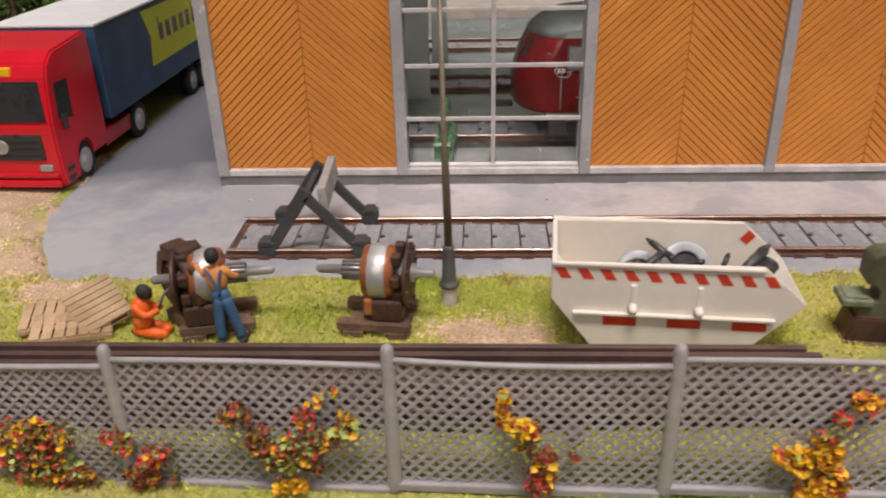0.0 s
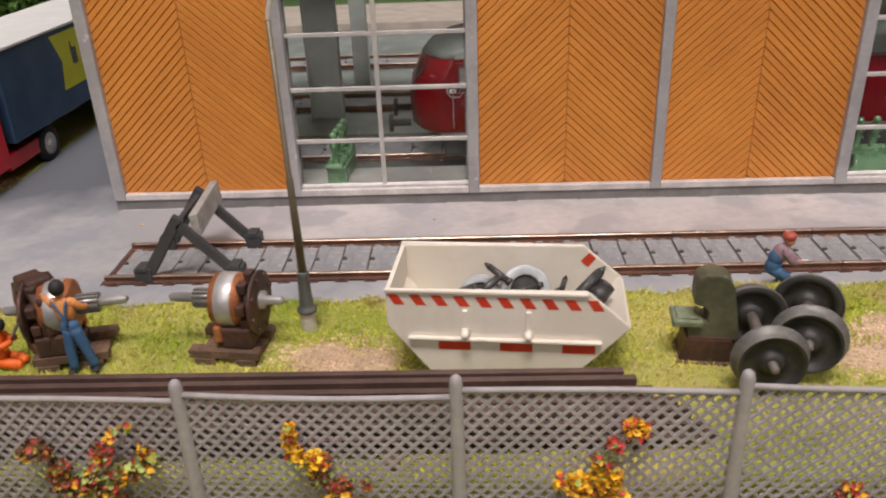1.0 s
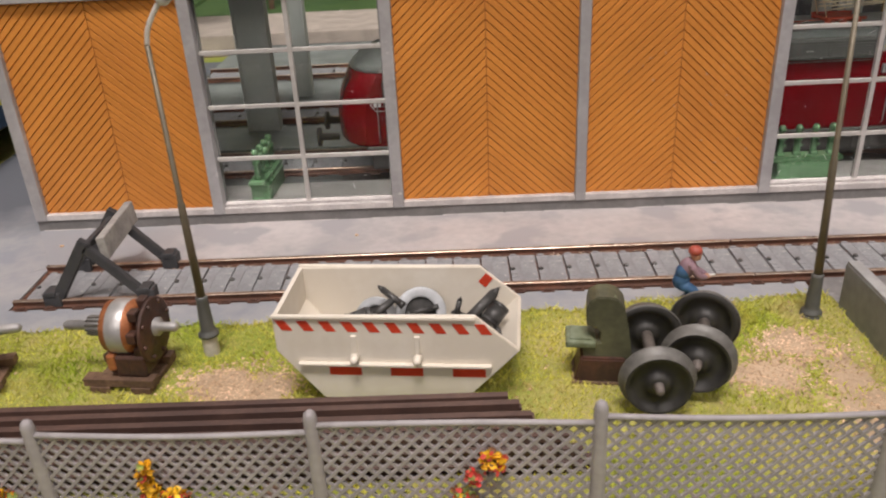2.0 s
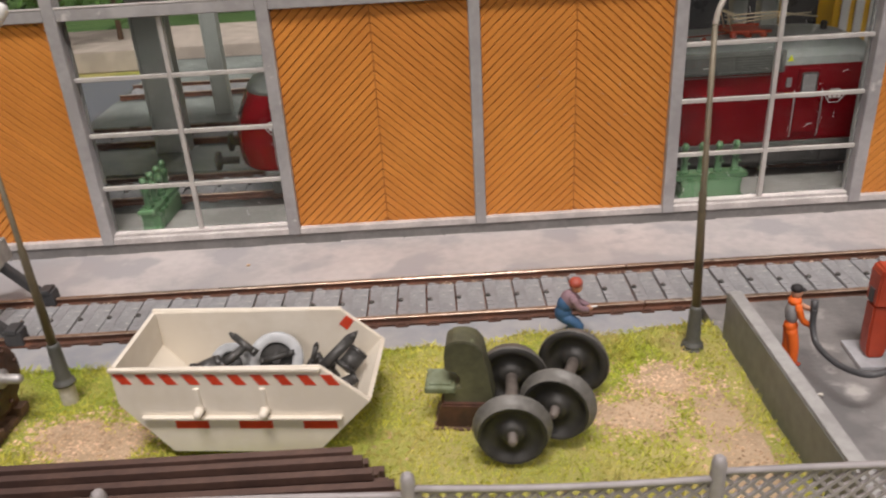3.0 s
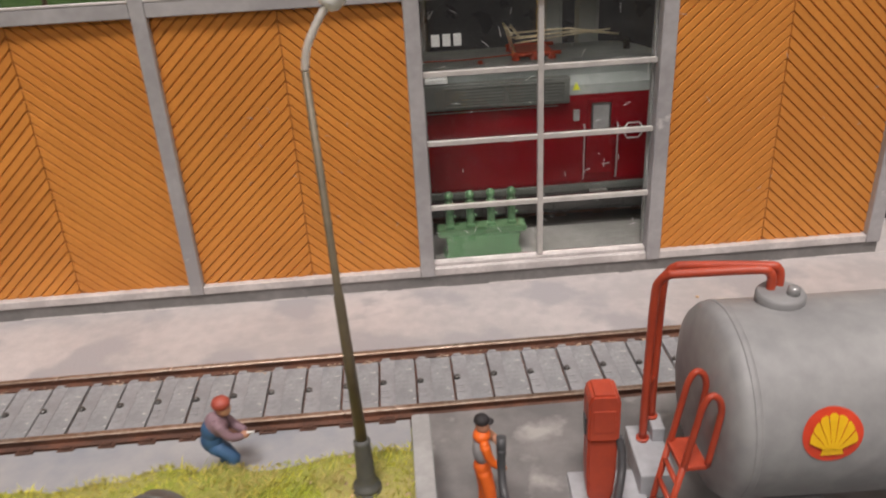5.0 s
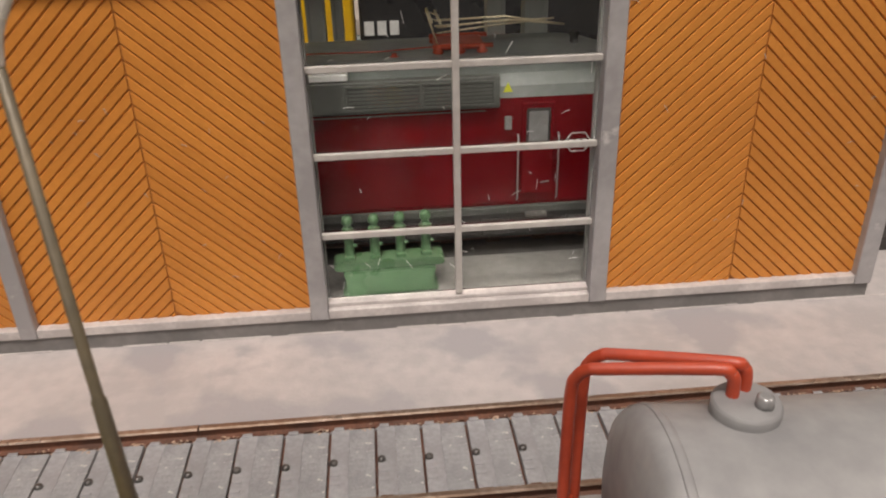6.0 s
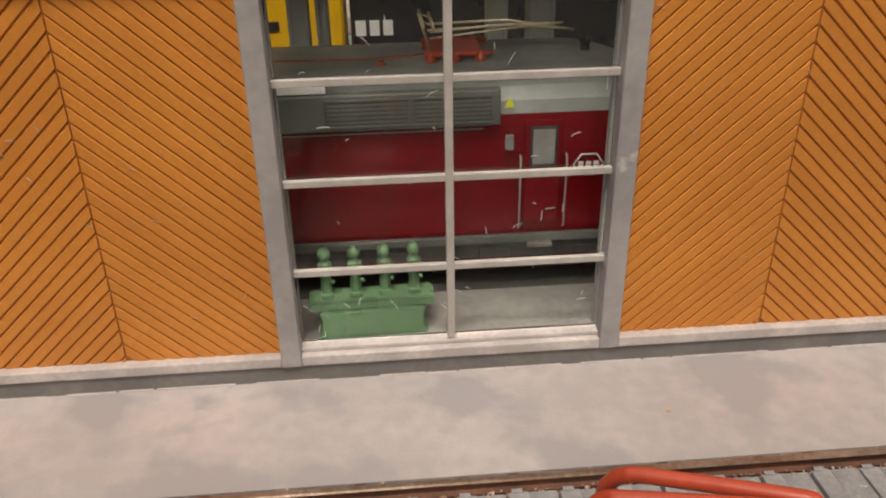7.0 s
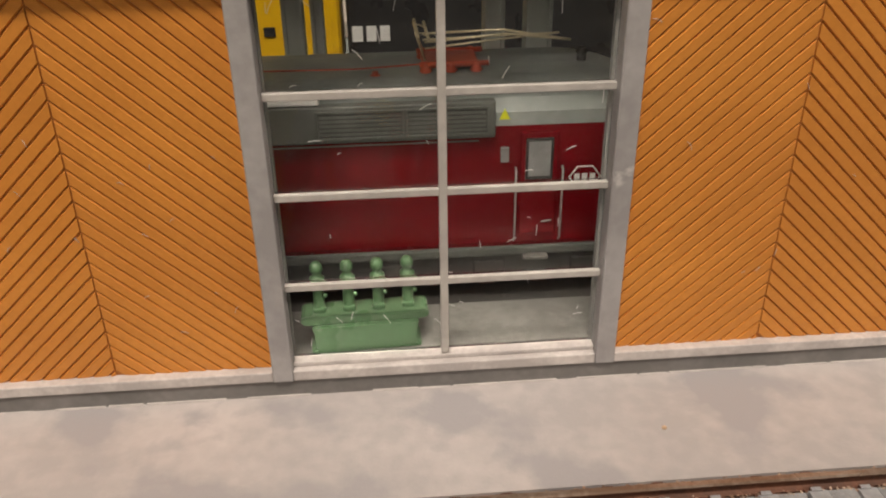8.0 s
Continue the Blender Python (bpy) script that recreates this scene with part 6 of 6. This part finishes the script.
# ---- articulated truck ----
def truck():
    t = thing("truck", "red articulated truck with a blue tarpaulin trailer and white roof", "truck", (-109.0, 223.2, 0.05), -1.5)
    W = 29.0
    bm = B()
    pr = [(-2.8, 2.6), (-3.5, 4.6), (-3.5, 18.5), (-1.6, 30.4), (0.2, 34.0), (4.0, 36.6), (22.5, 38.0), (23.5, 37.4), (23.5, 6.0), (13.6, 6.0), (13.0, 9.2), (11.2, 11.0), (8.2, 11.0), (6.2, 9.2), (5.6, 6.0), (5.0, 2.6)]
    prism(bm, pr, lambda u, v, w: (-w, u, v), W, bevel=0.55)
    cab = part("cab", bm, M_TRUCKRED, t, "glossy red cab with high roof")
    bm = B()
    prism(bm, [(-W + 1.4, 20.2), (-1.4, 20.2), (-2.2, 30.2), (-W + 2.2, 30.2)], lambda u, v, w: (u, -3.85 + (v - 18.5) * 0.16 + w, v), 0.5)
    part("windscreen", bm, M_DARKGLASS, cab)
    bm = B()
    prism(bm, [(0.2, 20.4), (7.2, 18.6), (8.0, 28.8), (1.4, 28.8)], lambda u, v, w: (0.1 - w, u, v), 0.3)
    part("side_window", bm, M_DARKGLASS, cab)
    bm = B()
    box(bm, -W + 3.6, -4.0, 10.2, -3.6, -3.2, 17.0, 0.3)
    grille = part("grille", bm, M_BLACK, cab, "black radiator grille")
    for k in range(3):
        bm = B()
        box(bm, -W + 4.2, -4.12, 11.2 + k * 1.8, -4.2, -3.95, 11.9 + k * 1.8, 0.05)
        part("slat", bm, M_TYRE, grille)
    bm = B()
    lathe(bm, (-W / 2, -4.0, 13.8), (0, -1, 0), [(0, 1.9), (0.3, 1.9), (0.35, 1.5), (0.2, 1.45)], 24)
    part("emblem", bm, M_STEEL, grille, "round chrome emblem")
    bm = B()
    box(bm, -W + 1.0, -4.4, 2.8, -1.0, -3.3, 4.8, 0.4)
    box(bm, -W + 1.0, -4.4, 5.6, -1.0, -3.3, 6.9, 0.3)
    part("bumper", bm, M_TRUCKRED, cab)
    for x in (-W + 3.4, -5.6):
        bm = B()
        box(bm, x, -4.3, 7.2, x + 3.4, -3.3, 9.0, 0.3)
        part("headlight", bm, M_SILVER, cab)
    bm = B()
    box(bm, -W + 3, -1.4, 31.2, -9, 0.9, 33.4, 0.3)
    sign = part("roof_sign", bm, M_YELLOW, cab, "yellow sign above the windscreen")
    bm = B()
    box(bm, 0.0, 1.0, 17.0, 1.2, 2.4, 21.0, 0.35)
    part("mirror", bm, M_BLACK, cab)
    for k in range(2):
        bm = B()
        box(bm, -0.1, -1.6 + k * 0.1, 3.6 + k * 2.4, 0.12, 2.6, 4.9 + k * 2.4, 0.1)
        part("step", bm, M_BLACK, cab)
    bm = B()
    box(bm, -W + 1.5, 23.5, 4.6, -1.0, 52, 9.2, 0.4)
    part("chassis", bm, M_TRUCKRED, t, "red chassis with side skirts")
    for y, r in ((9.6, 5.7), (46.0, 5.7), (95, 5.4), (107, 5.4), (119, 5.4)):
        for x in (-0.4, -W + 4.2):
            bm = B()
            lathe(bm, (x, y, r), (1, 0, 0), [(-3.8, r * 0.7), (-3.6, r - 0.4), (-3.2, r), (-0.6, r), (-0.2, r - 0.4), (0.0, r * 0.62)], 36, 0, False)
            tyre = part("wheel", bm, M_TYRE, t)
            bm = B()
            lathe(bm, (x, y, r), (1, 0, 0), [(-0.7, r * 0.62), (0.0, r * 0.6), (-0.4, r * 0.45), (-0.3, r * 0.2), (0.2, r * 0.16)], 28)
            part("rim", bm, M_RIM, tyre)
    bm = B()
    box(bm, -W - 0.2, 27.5, 11.6, 0.2, 150, 37.6, 0.35)
    body = part("trailer", bm, M_TARP, t, "blue tarpaulin trailer")
    bm = B()
    box(bm, -W - 0.5, 27.2, 37.6, 0.5, 150.4, 38.6, 0.3)
    part("roof", bm, M_WHITE, body, "white trailer roof")
    bm = B()
    prism(bm, [(58.5, 36.2), (63.4, 27.5), (61.2, 18.6), (126, 18.6), (126, 36.2)], lambda u, v, w: (0.24 + w, u, v), 0.06)
    panel = part("printed_panel", bm, M_LIME, body, "lime yellow printed panel")
    bm = B()
    for k in range(8):
        u = 70 + k * 6.2
        box(bm, 0.3, u, 25.2, 0.36, u + 3.6, 30.4)
        box(bm, 0.3, u, 25.2, 0.37, u + 0.9, 32.6 if k in (0, 5) else 30.4)
    part("lettering_bar", bm, M_BLACK, panel)
    bm = B()
    box(bm, -W + 4, 52, 9.2, -4, 148, 11.6, 0.3)
    part("trailer_frame", bm, M_BLACK, body)


truck()


# ---- trees at the back ----
def tree(x, y, h, seed):
    random.seed(seed)
    t = thing("tree", "dark green model tree with an airy crown", "tree", (x, y, -1.0), group="background trees")
    bm = B()
    tube(bm, bend([(0, 0, 0), (0.8, 0.5, h * 0.3), (0, 1, h * 0.75)], 4), 1.0, 8, radii=[2.0 - 0.17 * i for i in range(9)])
    for k in range(7):
        a = k * 2.4
        tube(bm, [(0.4, 0.6, h * (0.3 + 0.06 * k)), (h * 0.22 * math.cos(a), h * 0.22 * math.sin(a), h * (0.42 + 0.07 * k))], 0.5, 6)
    part("trunk", bm, M_WOOD, t)
    bm = B()
    for k in range(900):
        a, b, r = random.uniform(0, 6.3), random.uniform(-1, 1), random.random() ** 0.4
        c = Vector((h * 0.3 * r * math.cos(a) * math.sqrt(1 - b * b), h * 0.3 * r * math.sin(a) * math.sqrt(1 - b * b), h * 0.62 + h * 0.38 * r * b))
        if noise.noise(c / (h * 0.14) + Vector((seed, 0, 0))) < -0.12:
            continue
        flake(bm, c, random.uniform(1.2, 2.4), 0)
    tagged(part("crown", bm, M_FOLIAGE, t), kind="stuff")


for i, (x, y, h) in enumerate(((-150, 395, 80), (-175, 430, 95), (-205, 380, 85), (-130, 450, 90), (-100, 470, 80), (-240, 420, 100), (-20, 560, 70), (40, 580, 80), (-70, 540, 85), (260, 560, 90), (-196, 392, 46), (-168, 398, 42), (-222, 396, 48), (-140, 404, 44), (-185, 415, 52))):
    tree(x, y, h, 30 + i)


# ---- dust fibres on the panes ----
random.seed(77)
for name, x0, x1, n in (("dust_fibre", 121.5, 164.5, 46), ("dust_fibre", -19.5, 23.2, 14)):
    bm = B()
    for i in range(n):
        x, z = random.uniform(x0, x1), random.uniform(8, 57)
        a, l = random.uniform(0, 6.3), random.uniform(0.5, 1.9)
        p = [(x, 227.2, z), (x + l * 0.5 * math.cos(a), 227.1, z + l * 0.5 * math.sin(a) + 0.15), (x + l * math.cos(a), 227.15, z + l * math.sin(a))]
        tube(bm, bend(p, 3), 0.045, 5)
    tagged(part(name, bm, M_WHITE), "fine pale dust fibres clinging to the window panes", "dust", kind="stuff")


bm = B()
for i in range(26):
    x, z = random.choice([random.uniform(75, 117), random.uniform(169, 211)]), random.uniform(10, 55)
    a, l = random.uniform(0, 6.3), random.uniform(0.5, 1.5)
    tube(bm, bend([(x, 226.3, z), (x + l * 0.5 * math.cos(a), 226.2, z + l * 0.5 * math.sin(a) + 0.2), (x + l * math.cos(a), 226.3, z + l * math.sin(a))], 3), 0.04, 5)
tagged(part("dust_fibre", bm, M_LEDGE), "fine pale dust fibres clinging to the boarding", "dust", kind="stuff")
bm = B()
x = -69.0
while x < 214:
    l = random.uniform(2, 14)
    box(bm, x, 225.0, 0.55, x + l, 225.35, 0.66 + random.uniform(0.05, 0.22), 0.04)
    x += l + random.choice([0.2, 0.5, 3, 9])
tagged(part("trim_glue", bm, M_LEDGE), "pale bead of dried glue along the hall plinth", "trim", kind="structure")


# ---- the exhibition room around the layout ----
def room():
    X, Y0, Y1, Z0, Z1 = 1.5, -1.75, 1.35, -0.9, 1.5
    for name, p in (("wall_east", (X, Y0, Z0, X + 0.1, Y1, Z1)), ("wall_west", (-X - 0.1, Y0, Z0, -X, Y1, Z1)), ("wall_north", (-X, Y1, Z0, X, Y1 + 0.1, Z1)), ("wall_south", (-X, Y0 - 0.1, Z0, X, Y0, Z1)), ("ceiling", (-X, Y0, Z1, X, Y1, Z1 + 0.1)), ("floor", (-X, Y0, Z0 - 0.1, X, Y1, Z0))):
        bm = B()
        box(bm, *[v / MM for v in p])
        tagged(part(name, bm, M_WALL), "plain pale exhibition room " + name.split("_")[0], name.split("_")[0], kind="structure")
    bm = B()
    box(bm, -900, 38, -30, 900, 900, -3.5, 2)
    tagged(part("baseboard", bm, M_WOOD), "wooden baseboard under the model layout", "table", kind="structure")


room()

hall_wall()
